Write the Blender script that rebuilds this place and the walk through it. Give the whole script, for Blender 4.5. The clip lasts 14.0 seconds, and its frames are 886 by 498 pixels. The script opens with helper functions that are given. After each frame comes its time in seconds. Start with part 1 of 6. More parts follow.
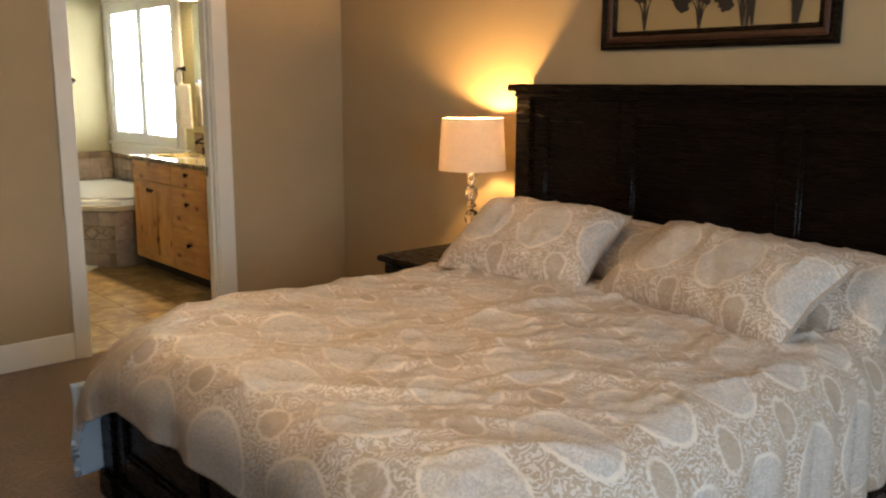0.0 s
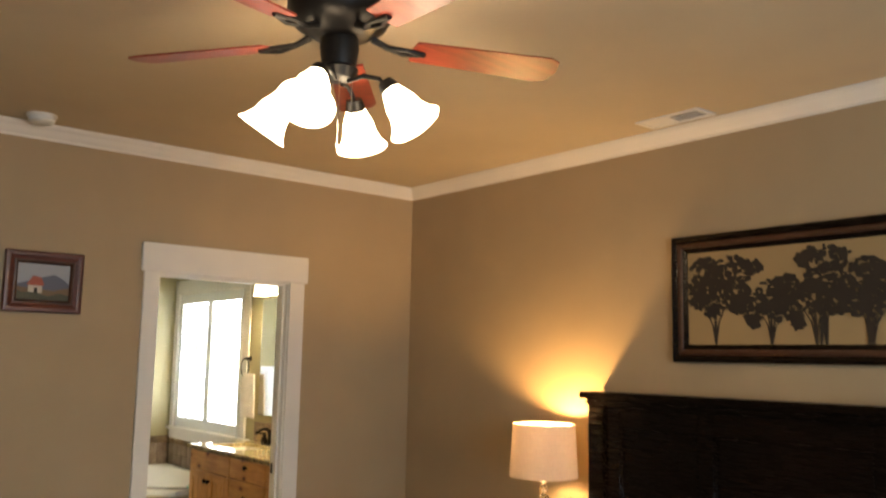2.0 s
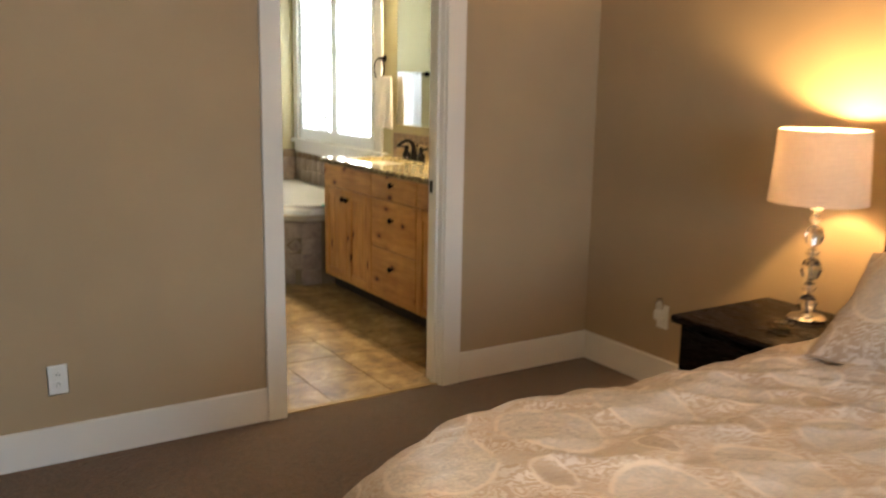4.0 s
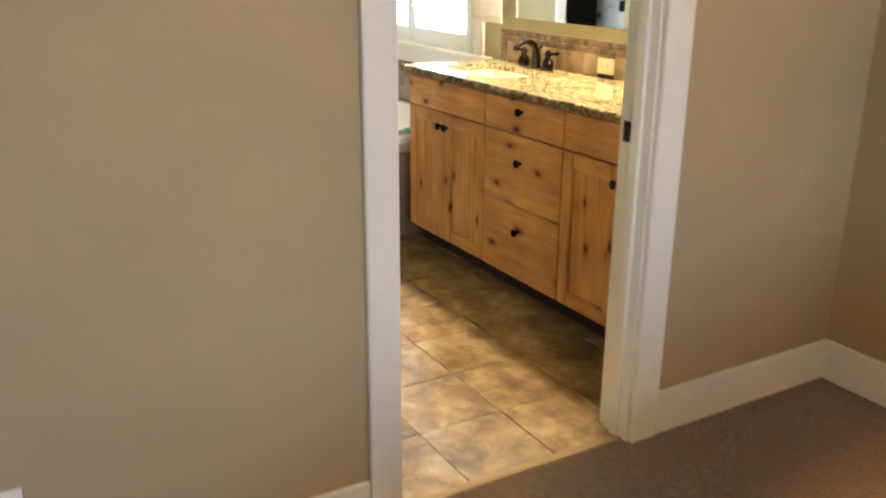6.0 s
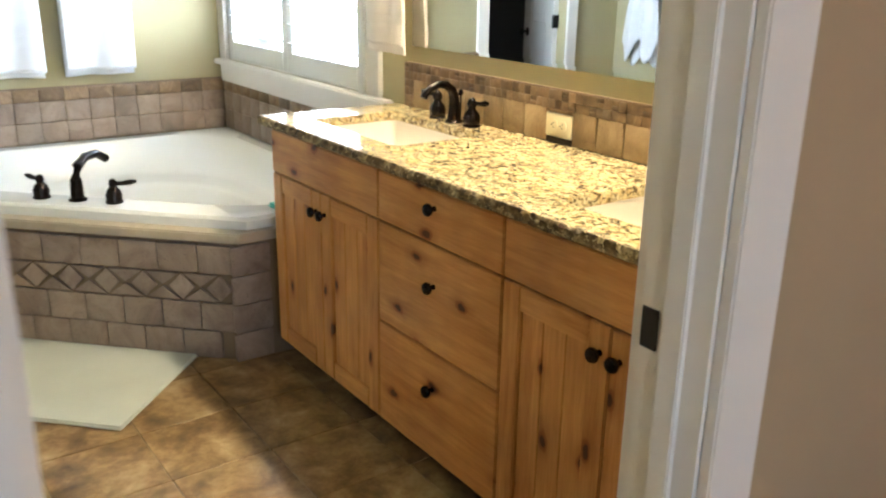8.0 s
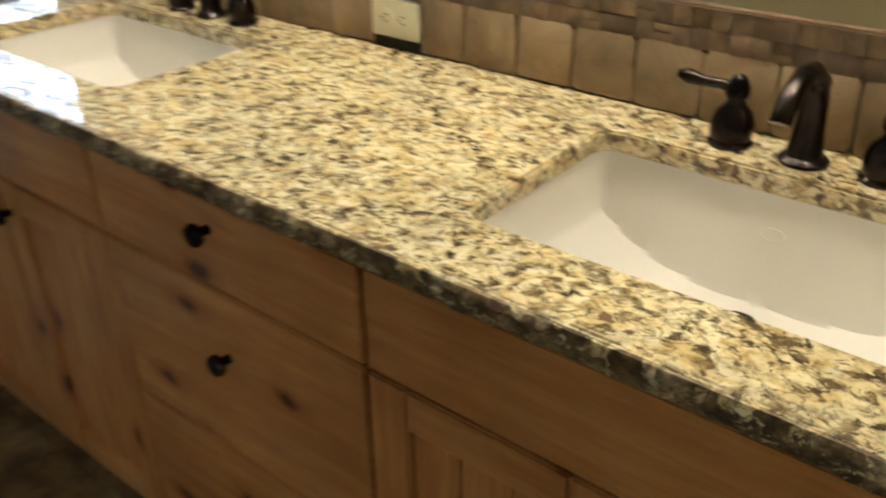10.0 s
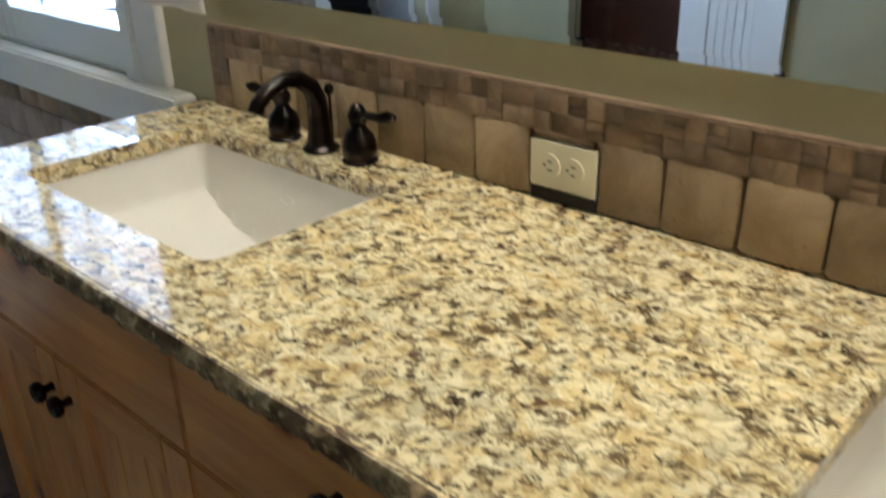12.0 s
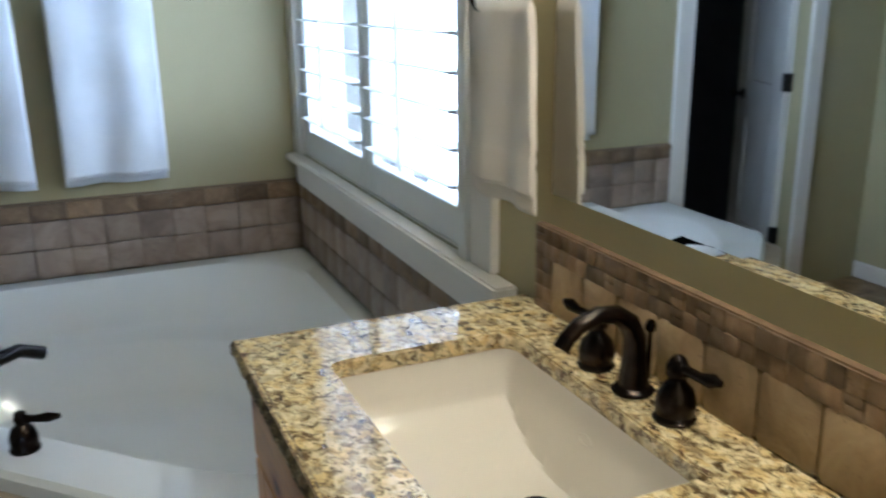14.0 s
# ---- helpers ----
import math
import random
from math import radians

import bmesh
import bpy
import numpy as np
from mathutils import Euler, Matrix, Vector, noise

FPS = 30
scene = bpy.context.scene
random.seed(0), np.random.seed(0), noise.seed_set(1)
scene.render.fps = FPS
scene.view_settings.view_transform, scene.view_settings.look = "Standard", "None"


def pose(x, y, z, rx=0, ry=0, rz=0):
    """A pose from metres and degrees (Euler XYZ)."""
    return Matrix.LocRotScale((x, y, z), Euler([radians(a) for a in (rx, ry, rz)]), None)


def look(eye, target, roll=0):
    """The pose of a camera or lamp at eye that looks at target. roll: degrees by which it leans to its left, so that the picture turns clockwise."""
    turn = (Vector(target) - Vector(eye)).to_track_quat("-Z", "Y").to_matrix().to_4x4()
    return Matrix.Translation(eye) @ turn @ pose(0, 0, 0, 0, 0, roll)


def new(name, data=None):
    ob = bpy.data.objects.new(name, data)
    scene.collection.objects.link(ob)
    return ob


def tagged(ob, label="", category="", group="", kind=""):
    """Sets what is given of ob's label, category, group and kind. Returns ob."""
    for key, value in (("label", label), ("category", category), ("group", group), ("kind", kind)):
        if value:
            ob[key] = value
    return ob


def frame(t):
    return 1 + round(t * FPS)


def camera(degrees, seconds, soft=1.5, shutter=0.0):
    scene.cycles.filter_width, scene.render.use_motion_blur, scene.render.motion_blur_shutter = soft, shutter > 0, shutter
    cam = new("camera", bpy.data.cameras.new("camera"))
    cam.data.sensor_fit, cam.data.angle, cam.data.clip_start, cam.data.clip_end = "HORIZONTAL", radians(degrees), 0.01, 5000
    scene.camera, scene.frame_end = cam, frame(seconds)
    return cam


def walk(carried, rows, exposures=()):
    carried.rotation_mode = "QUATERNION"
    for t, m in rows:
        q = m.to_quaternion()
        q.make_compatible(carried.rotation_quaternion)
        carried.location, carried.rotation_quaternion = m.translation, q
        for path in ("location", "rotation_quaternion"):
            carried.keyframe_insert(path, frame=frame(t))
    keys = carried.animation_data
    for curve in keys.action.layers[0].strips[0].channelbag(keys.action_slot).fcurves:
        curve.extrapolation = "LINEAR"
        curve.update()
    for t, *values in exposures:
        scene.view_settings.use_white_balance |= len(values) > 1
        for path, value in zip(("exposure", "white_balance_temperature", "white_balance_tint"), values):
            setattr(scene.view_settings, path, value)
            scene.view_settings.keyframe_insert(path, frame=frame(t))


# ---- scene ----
cam = camera(54.2, 14.0, soft=2.0, shutter=0.5)
PATH = [
    (0, (-3.32, -4.705, 1.478), (-2.011, -3.24, 1.104), 0.2),
    (0.5, (-3.409, -4.717, 1.479), (-2.14, -3.204, 1.162), 0.1),
    (1, (-3.474, -4.72, 1.515), (-2.196, -3.185, 1.41), 0.7),
    (1.5, (-3.498, -4.689, 1.576), (-2.228, -3.147, 1.684), 1.4),
    (2, (-3.469, -4.627, 1.616), (-2.222, -3.085, 1.872), 1.2),
    (2.5, (-3.349, -4.459, 1.62), (-2.177, -2.873, 1.955), 1.0),
    (3, (-3.249, -4.189, 1.572), (-2.133, -2.535, 1.703), 1.6),
    (3.5, (-3.154, -3.802, 1.503), (-2.051, -2.143, 1.33), 0.8),
    (6, (-2.603, -1.763, 1.43), (-1.655, -0.123, 0.79), 0.4),
    (6.5, (-2.455, -1.393, 1.438), (-1.374, 0.189, 0.866), 0.5),
    (7, (-2.246, -1.13, 1.44), (-1.126, 0.433, 0.887), 1.0),
    (9.5, (-1.249, 0.081, 1.393), (-0.115, 1.453, 0.481), -0.6),
    (10, (-1.154, 0.239, 1.375), (0.191, 1.338, 0.383), -0.7),
    (10.5, (-1.037, 0.323, 1.335), (0.377, 1.224, 0.245), -0.2),
    (11, (-0.969, 0.415, 1.34), (0.437, 1.356, 0.273), 0.2),
    (11.5, (-0.988, 0.545, 1.364), (0.374, 1.605, 0.354), 0.3),
    (12, (-0.957, 0.616, 1.375), (0.367, 1.862, 0.533), -1.4),
    (12.5, (-0.955, 0.641, 1.42), (0.359, 1.94, 0.685), -1.5),
    (13, (-0.927, 0.683, 1.451), (0.293, 2.129, 0.801), -1.0),
    (13.5, (-0.839, 0.738, 1.466), (0.168, 2.362, 0.876), -0.8),
    (14, (-0.792, 0.76, 1.485), (-0.033, 2.521, 0.919), -0.7),
]
EXPOSURES = [(0.0, 0.34, 7050, 10), (1.0, 0.26, 7050, 10), (1.5, 0.3, 7200, 10), (2.0, 0.28, 6950, 10), (2.6, -0.14, 6600, 10), (3.0, -0.18, 6550, 10), (3.5, 0.12, 6500, 10), (6.0, 1.05, 6200, 10), (7.0, 0.84, 5950, 10), (9.5, 0.06, 5200, 10), (10.0, -0.36, 5050, 10), (10.5, -0.36, 4900, 10), (11.0, -0.58, 4750, 10), (12.0, -0.62, 4700, 10), (12.5, -0.66, 4620, 10), (13.0, -0.7, 4620, 10), (14.0, -0.85, 4920, 10)]
walk(cam, [(t, look(eye, target, roll)) for t, eye, target, roll in PATH], EXPOSURES)

# ---- light ----
world = bpy.data.worlds.new("world")
scene.world = world
world.use_nodes = True
wn = world.node_tree.nodes
sky = wn.new("ShaderNodeTexSky")
sky.sky_type, sky.sun_disc = "NISHITA", False
sky.sun_elevation, sky.sun_rotation = radians(38), radians(200)
world.node_tree.links.new(sky.outputs[0], wn["Background"].inputs[0])
wn["Background"].inputs[1].default_value = 0.08

WARM = (1.0, 0.58, 0.22)
SOFT = (1.0, 0.69, 0.36)
CLEAR = (1.0, 0.78, 0.47)
DAY = (0.80, 0.90, 1.0)


def lamp(kind, name, m, energy, color, **kw):
    data = bpy.data.lights.new(name, kind)
    data.energy, data.color = energy, color
    if kind == "AREA":
        data.shape, data.size, data.size_y = "RECTANGLE", kw["w"], kw["h"]
    else:
        data.shadow_soft_size = kw.get("r", 0.03)
    ob = new(name, data)
    ob.matrix_world = m
    return ob


# daylight through the bathroom window and through the bedroom window behind the walker
lamp("AREA", "window_daylight_bath", look((0.24, 3.15, 1.62), (-1, 3.15, 1.5)), 84, DAY, w=1.5, h=1.4)
lamp("AREA", "window_daylight_bed", look((-2.5, -6.32, 1.55), (-2.0, -1.8, 0.6)), 72, (0.62, 0.81, 1.0), w=2.4, h=1.3)

# ---- materials ----
def mat(name, color=(0.5, 0.5, 0.5), rough=0.5, metal=0.0, **kw):
    m = bpy.data.materials.new(name)
    m.use_nodes = True
    b = m.node_tree.nodes["Principled BSDF"]
    b.inputs["Base Color"].default_value = (*color, 1)
    b.inputs["Roughness"].default_value = rough
    b.inputs["Metallic"].default_value = metal
    for k, v in kw.items():
        b.inputs[k.replace("_", " ")].default_value = v
    return m


class Net:
    """Short hand for the nodes of one material."""

    def __init__(self, m):
        self.t, self.b = m.node_tree, m.node_tree.nodes["Principled BSDF"]

    def n(self, kind):
        return self.t.nodes.new("ShaderNode" + kind)

    def link(self, a, b):
        self.t.links.new(a, b)

    def coords(self, scale=(1, 1, 1), rot=(0, 0, 0), src="Object"):
        c, mp = self.n("TexCoord"), self.n("Mapping")
        mp.inputs["Scale"].default_value, mp.inputs["Rotation"].default_value = scale, rot
        self.link(c.outputs[src], mp.inputs["Vector"])
        return mp.outputs[0]

    def noise(self, vec, scale, detail=4.0, rough=0.55, distort=0.0):
        x = self.n("TexNoise")
        x.inputs["Scale"].default_value, x.inputs["Detail"].default_value = scale, detail
        x.inputs["Roughness"].default_value, x.inputs["Distortion"].default_value = rough, distort
        if vec is not None:
            self.link(vec, x.inputs["Vector"])
        return x.outputs[0]

    def voronoi(self, vec, scale, feature="F1", randomness=1.0, out="Distance"):
        x = self.n("TexVoronoi")
        x.feature = feature
        x.inputs["Scale"].default_value, x.inputs["Randomness"].default_value = scale, randomness
        self.link(vec, x.inputs["Vector"])
        return x.outputs[out]

    def ramp(self, fac, *stops, smooth=False):
        r = self.n("ValToRGB")
        e = r.color_ramp.elements
        if smooth:
            r.color_ramp.interpolation = "EASE"
        while len(e) < len(stops):
            e.new(0.5)
        for el, (p, c) in zip(e, stops):
            el.position = p
            el.color = (*c, 1) if isinstance(c, tuple) else (c, c, c, 1)
        self.link(fac, r.inputs[0])
        return r.outputs[0]

    def mix(self, fac, a, b, blend="MIX"):
        x = self.n("MixRGB")
        x.blend_type = blend
        for i, v in enumerate((fac, a, b)):
            if isinstance(v, (int, float)):
                x.inputs[i].default_value = v if i == 0 else (v, v, v, 1)
            elif isinstance(v, tuple):
                x.inputs[i].default_value = (*v, 1)
            else:
                self.link(v, x.inputs[i])
        return x.outputs[0]

    def math(self, op, a, b=0.0):
        x = self.n("Math")
        x.operation = op
        for i, v in enumerate((a, b)):
            if isinstance(v, (int, float)):
                x.inputs[i].default_value = v
            else:
                self.link(v, x.inputs[i])
        return x.outputs[0]

    def color(self, out):
        self.link(out, self.b.inputs["Base Color"])

    def rough(self, fac, lo, hi):
        r = self.n("MapRange")
        r.inputs["To Min"].default_value, r.inputs["To Max"].default_value = lo, hi
        self.link(fac, r.inputs[0])
        self.link(r.outputs[0], self.b.inputs["Roughness"])

    def bump(self, h, strength=0.2, dist=0.002):
        x = self.n("Bump")
        x.inputs["Strength"].default_value, x.inputs["Distance"].default_value = strength, dist
        self.link(h, x.inputs["Height"])
        self.link(x.outputs[0], self.b.inputs["Normal"])


def painted(name, color, rough=0.75, peel=0.12):
    """Rolled wall paint: orange-peel relief and slow patches of tone."""
    m = mat(name, color, rough)
    t = Net(m)
    v = t.coords()
    big, fine = t.noise(v, 1.3, 3), t.noise(v, 190, 2)
    lo, hi = tuple(c * 0.93 for c in color), tuple(min(1, c * 1.06) for c in color)
    t.color(t.ramp(big, (0.3, lo), (0.7, hi)))
    t.bump(fine, peel, 0.0015)
    return m


def wood(name, dark, light, rough=0.4, axis=2, knots=False, scale=1.0):
    """Grain drawn out along one axis; knots for rustic alder."""
    m = mat(name, light, rough)
    t = Net(m)
    s = [14 * scale] * 3
    s[axis] = 1.1 * scale
    c = t.n("TexCoord")
    info = t.n("ObjectInfo")
    add = t.n("VectorMath")
    add.operation = "MULTIPLY_ADD"
    comb = t.n("CombineXYZ")
    for i in range(3):
        t.link(info.outputs["Random"], comb.inputs[i])
    add.inputs[1].default_value = (7.3, 11.1, 5.7)
    t.link(comb.outputs[0], add.inputs[0])
    t.link(c.outputs["Object"], add.inputs[2])
    mp = t.n("Mapping")
    mp.inputs["Scale"].default_value = s
    t.link(add.outputs[0], mp.inputs["Vector"])
    g = t.noise(mp.outputs[0], 2.2, 6, 0.62, 0.6)
    f = t.noise(mp.outputs[0], 9.0, 3, 0.6)
    col = t.ramp(g, (0.32, dark), (0.5, tuple((a + b) / 2 for a, b in zip(dark, light))), (0.68, light))
    col = t.mix(0.25, col, t.ramp(f, (0.35, dark), (0.65, light)))
    if knots:
        wv = t.n("VectorMath")
        wv.operation = "MULTIPLY_ADD"
        t.link(add.outputs[0], wv.inputs[2])
        nz = t.n("TexNoise")
        nz.inputs["Scale"].default_value = 16.0
        t.link(add.outputs[0], nz.inputs["Vector"])
        t.link(nz.outputs[1], wv.inputs[0])
        wv.inputs[1].default_value = (0.03, 0.03, 0.04)
        flat, pack = t.n("SeparateXYZ"), t.n("CombineXYZ")
        t.link(wv.outputs[0], flat.inputs[0])
        along_, across_ = (3.6, 6.6)
        t.link(t.math("MULTIPLY", flat.outputs["Y"], along_ if axis == 1 else across_), pack.inputs["X"])
        t.link(t.math("MULTIPLY", flat.outputs["Z"], along_ if axis == 2 else across_), pack.inputs["Y"])
        vo = t.n("TexVoronoi")
        vo.voronoi_dimensions = "2D"
        vo.inputs["Scale"].default_value = 1.0
        t.link(pack.outputs[0], vo.inputs["Vector"])
        pick = t.n("SeparateColor")
        t.link(vo.outputs["Color"], pick.inputs[0])
        d = t.math("ADD", vo.outputs["Distance"], t.math("MULTIPLY", t.math("GREATER_THAN", pick.outputs[0], 0.80), 1.0))
        halo = t.ramp(d, (0.0, 0.0), (0.085, 0.1), (0.115, 0.62), (0.24, 1.0))
        core = t.ramp(d, (0.0, 0.0), (0.05, 0.05), (0.068, 1.0))
        col = t.mix(halo, (0.27, 0.082, 0.020), col)
        col = t.mix(core, (0.065, 0.021, 0.008), col)
    if knots:
        t.b.inputs["Specular IOR Level"].default_value = 0.28
    drift = t.ramp(t.noise(add.outputs[0], 3.5, 3), (0.32, (0.80, 0.74, 0.68)), (0.66, (1.10, 1.10, 1.08)))
    t.color(t.mix(1.0, col, drift, "MULTIPLY"))
    t.rough(f, rough - 0.08, rough + 0.1)
    t.bump(g, 0.08, 0.001)
    return m


def stone_tile(name, stops, scale=9.0, rough=0.55, pits=True, src="Object", bump=0.35, spread=0.25, swirl=0.8):
    """Tumbled travertine or slate: clouds, veins and pits, shifted from piece to piece."""
    m = mat(name, (0.4, 0.3, 0.2), rough)
    t = Net(m)
    c, info, comb, add = t.n("TexCoord"), t.n("ObjectInfo"), t.n("CombineXYZ"), t.n("VectorMath")
    add.operation = "MULTIPLY_ADD"
    for i in range(3):
        t.link(info.outputs["Random"], comb.inputs[i])
    add.inputs[1].default_value = (13.0, 29.0, 41.0)
    t.link(comb.outputs[0], add.inputs[0])
    t.link(c.outputs[src], add.inputs[2])
    g = t.noise(add.outputs[0], scale, 7, 0.66, swirl)
    f = t.noise(add.outputs[0], scale * 9, 4, 0.6)
    col = t.ramp(g, *stops)
    hue = t.ramp(info.outputs["Random"], (0.0, 1 - spread), (0.5, 1.0), (1.0, 1 + spread * 0.9))
    col = t.mix(1.0, col, hue, "MULTIPLY")
    h = f
    if pits:
        p = t.ramp(t.noise(add.outputs[0], scale * 20, 2), (0.29, 0.0), (0.325, 1.0))
        col = t.mix(p, t.mix(0.5, col, (0.05, 0.03, 0.02)), col)
        h = t.mix(0.5, f, p)
    t.color(col)
    t.bump(h, bump, 0.002)
    t.rough(f, rough - 0.12, rough + 0.1)
    return m


M = {}
M["wall_bed"] = painted("taupe_wall_paint", (0.41, 0.308, 0.188))
M["wall_bath"] = painted("olive_wall_paint", (0.41, 0.365, 0.21))
M["ceiling"] = painted("ceiling_paint", (0.55, 0.46, 0.325), 0.8, 0.3)
M["trim"] = painted("white_trim_paint", (0.80, 0.77, 0.72), 0.38, 0.03)
M["shutter"] = painted("shutter_paint", (0.80, 0.80, 0.78), 0.42, 0.02)
# closet colour set dark and bluish to stand in for its missing light
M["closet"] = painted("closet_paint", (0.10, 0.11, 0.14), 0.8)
M["espresso"] = wood("espresso_wood", (0.0032, 0.0015, 0.0010), (0.0066, 0.0032, 0.0022), 0.26, 1)
M["espresso"].node_tree.nodes["Principled BSDF"].inputs["Specular IOR Level"].default_value = 0.16
M["frame_red"] = wood("mahogany_frame", (0.05, 0.010, 0.007), (0.14, 0.032, 0.020), 0.35, 0, scale=2)
M["frame_lip"] = wood("rubbed_frame_lip", (0.035, 0.012, 0.006), (0.075, 0.026, 0.012), 0.4, 1, scale=2)
M["blade"] = wood("cherry_blade", (0.14, 0.018, 0.012), (0.34, 0.055, 0.028), 0.35, 0)
M["alder_v"] = wood("knotty_alder_upright", (0.43, 0.185, 0.052), (0.68, 0.365, 0.122), 0.36, 2, True)
M["alder_h"] = wood("knotty_alder_level", (0.43, 0.185, 0.052), (0.68, 0.365, 0.122), 0.36, 1, True)
M["toe"] = mat("toe_kick_dark", (0.03, 0.018, 0.01), 0.7)
M["bronze"] = mat("oil_rubbed_bronze", (0.04, 0.034, 0.03), 0.27, 0.9)
t = Net(M["bronze"])
t.color(t.ramp(t.noise(t.coords(), 30, 3), (0.35, (0.009, 0.008, 0.0075)), (0.7, (0.036, 0.027, 0.022))))
M["black"] = mat("black_iron", (0.015, 0.014, 0.014), 0.4, 0.6)
# near-black for the outlet's painted shadow strip and the farmhouse door
M["dark"] = mat("shadow_and_door_dark", (0.02, 0.015, 0.01), 0.9)
M["ceramic"] = mat("biscuit_china", (0.80, 0.755, 0.68), 0.10, Coat_Weight=0.4)
M["acrylic"] = mat("white_acrylic", (0.80, 0.81, 0.80), 0.14, Coat_Weight=0.3)
M["ivory"] = mat("ivory_plastic", (0.78, 0.72, 0.52), 0.35)
M["white_pl"] = mat("white_plastic", (0.80, 0.79, 0.76), 0.4)
M["teal"] = mat("teal_plastic", (0.03, 0.42, 0.36), 0.3)
M["chrome"] = mat("chrome", (0.85, 0.85, 0.85), 0.08, 1.0)
M["mirror"] = mat("mirror_silver", (0.86, 0.88, 0.87), 0.015, 1.0)
M["glass"] = mat("clear_glass", (1, 1, 1), 0.0, Transmission_Weight=1.0, IOR=1.45)
M["crystal"] = mat("crystal", (1, 1, 1), 0.02, Transmission_Weight=1.0, IOR=1.52)
M["grout"] = painted("tan_grout", (0.33, 0.23, 0.125), 0.9, 0.3)
M["grout_dk"] = painted("brown_grout", (0.21, 0.155, 0.10), 0.9, 0.3)
M["splash"] = stone_tile("tumbled_travertine", [(0.3, (0.19, 0.128, 0.062)), (0.5, (0.30, 0.207, 0.103)), (0.7, (0.40, 0.295, 0.16))], 9, spread=0.2)
M["mosaic"] = stone_tile("brown_mosaic_stone", [(0.3, (0.125, 0.078, 0.042)), (0.5, (0.20, 0.130, 0.070)), (0.7, (0.30, 0.21, 0.12))], 14, spread=0.36)
M["tub_tile"] = stone_tile("tub_slate_tile", [(0.28, (0.17, 0.12, 0.09)), (0.45, (0.26, 0.195, 0.15)), (0.6, (0.34, 0.265, 0.205)), (0.75, (0.29, 0.20, 0.14))], 6, spread=0.16)
M["floor_tile"] = stone_tile("floor_slate_tile", [(0.28, (0.075, 0.042, 0.016)), (0.43, (0.18, 0.108, 0.043)), (0.55, (0.31, 0.205, 0.09)), (0.72, (0.50, 0.38, 0.215))], 8.0, 0.34, False, bump=0.25, spread=0.07, swirl=0.25)
M["cream_stone"] = stone_tile("cream_edge_stone", [(0.3, (0.52, 0.44, 0.32)), (0.7, (0.68, 0.60, 0.46))], 6, 0.4, False)
M["shower_tile"] = stone_tile("shower_brown_tile", [(0.3, (0.26, 0.11, 0.07)), (0.7, (0.42, 0.20, 0.135))], 4, 0.4, False)
M["pebble"] = mat("pebble_floor", (0.3, 0.2, 0.15), 0.6)
t = Net(M["pebble"])
v = t.coords()
t.color(t.ramp(t.voronoi(v, 16, "F1", 1.0, "Distance"), (0.28, (0.74, 0.54, 0.42)), (0.5, (0.24, 0.12, 0.08))))

# bulbs and glowing glass
def glow(name, color, power, base=(0.9, 0.88, 0.82)):
    m = mat(name, base, 0.4)
    b = m.node_tree.nodes["Principled BSDF"]
    b.inputs["Emission Color"].default_value = (*color, 1)
    b.inputs["Emission Strength"].default_value = power
    return m


M["fan_glass"] = glow("lit_frosted_glass", (1.0, 0.78, 0.52), 15.0)
M["vanity_glass"] = glow("lit_vanity_glass", (1.0, 0.86, 0.62), 4.0)
M["bulb"] = glow("lit_bulb", (1.0, 0.72, 0.40), 30.0)
M["daylight"] = glow("bright_overcast_backdrop", (0.92, 0.97, 1.0), 9.0)

# linen lamp shade: lets light through
m = M["shade"] = mat("linen_shade", (0.62, 0.54, 0.46), 0.9)
t = Net(m)
v = t.coords((1, 1, 1))
w1, w2 = t.noise(t.coords((260, 260, 20)), 1.0, 2), t.noise(t.coords((20, 20, 300)), 1.0, 2)
weave = t.mix(0.5, w1, w2)
t.color(t.ramp(weave, (0.35, (0.56, 0.48, 0.41)), (0.65, (0.68, 0.60, 0.52))))
t.bump(weave, 0.3, 0.001)
tr, mx = t.n("BsdfTranslucent"), t.n("MixShader")
tr.inputs[0].default_value = (0.58, 0.52, 0.47, 1)
mx.inputs[0].default_value = 0.30
out = m.node_tree.nodes["Material Output"]
t.link(t.b.outputs[0], mx.inputs[1]), t.link(tr.outputs[0], mx.inputs[2]), t.link(mx.outputs[0], out.inputs[0])

# carpet
m = M["carpet"] = mat("brown_carpet", (0.17, 0.10, 0.06), 0.95, Sheen_Weight=0.3)
t = Net(m)
v = t.coords()
tuft, patch = t.noise(v, 48, 5, 0.8), t.noise(v, 5, 4)
t.color(t.mix(0.3, t.ramp(tuft, (0.36, (0.022, 0.011, 0.005)), (0.64, (0.235, 0.128, 0.066))), t.ramp(patch, (0.3, (0.08, 0.042, 0.024)), (0.7, (0.17, 0.092, 0.053)))))
t.bump(tuft, 1.0, 0.016)

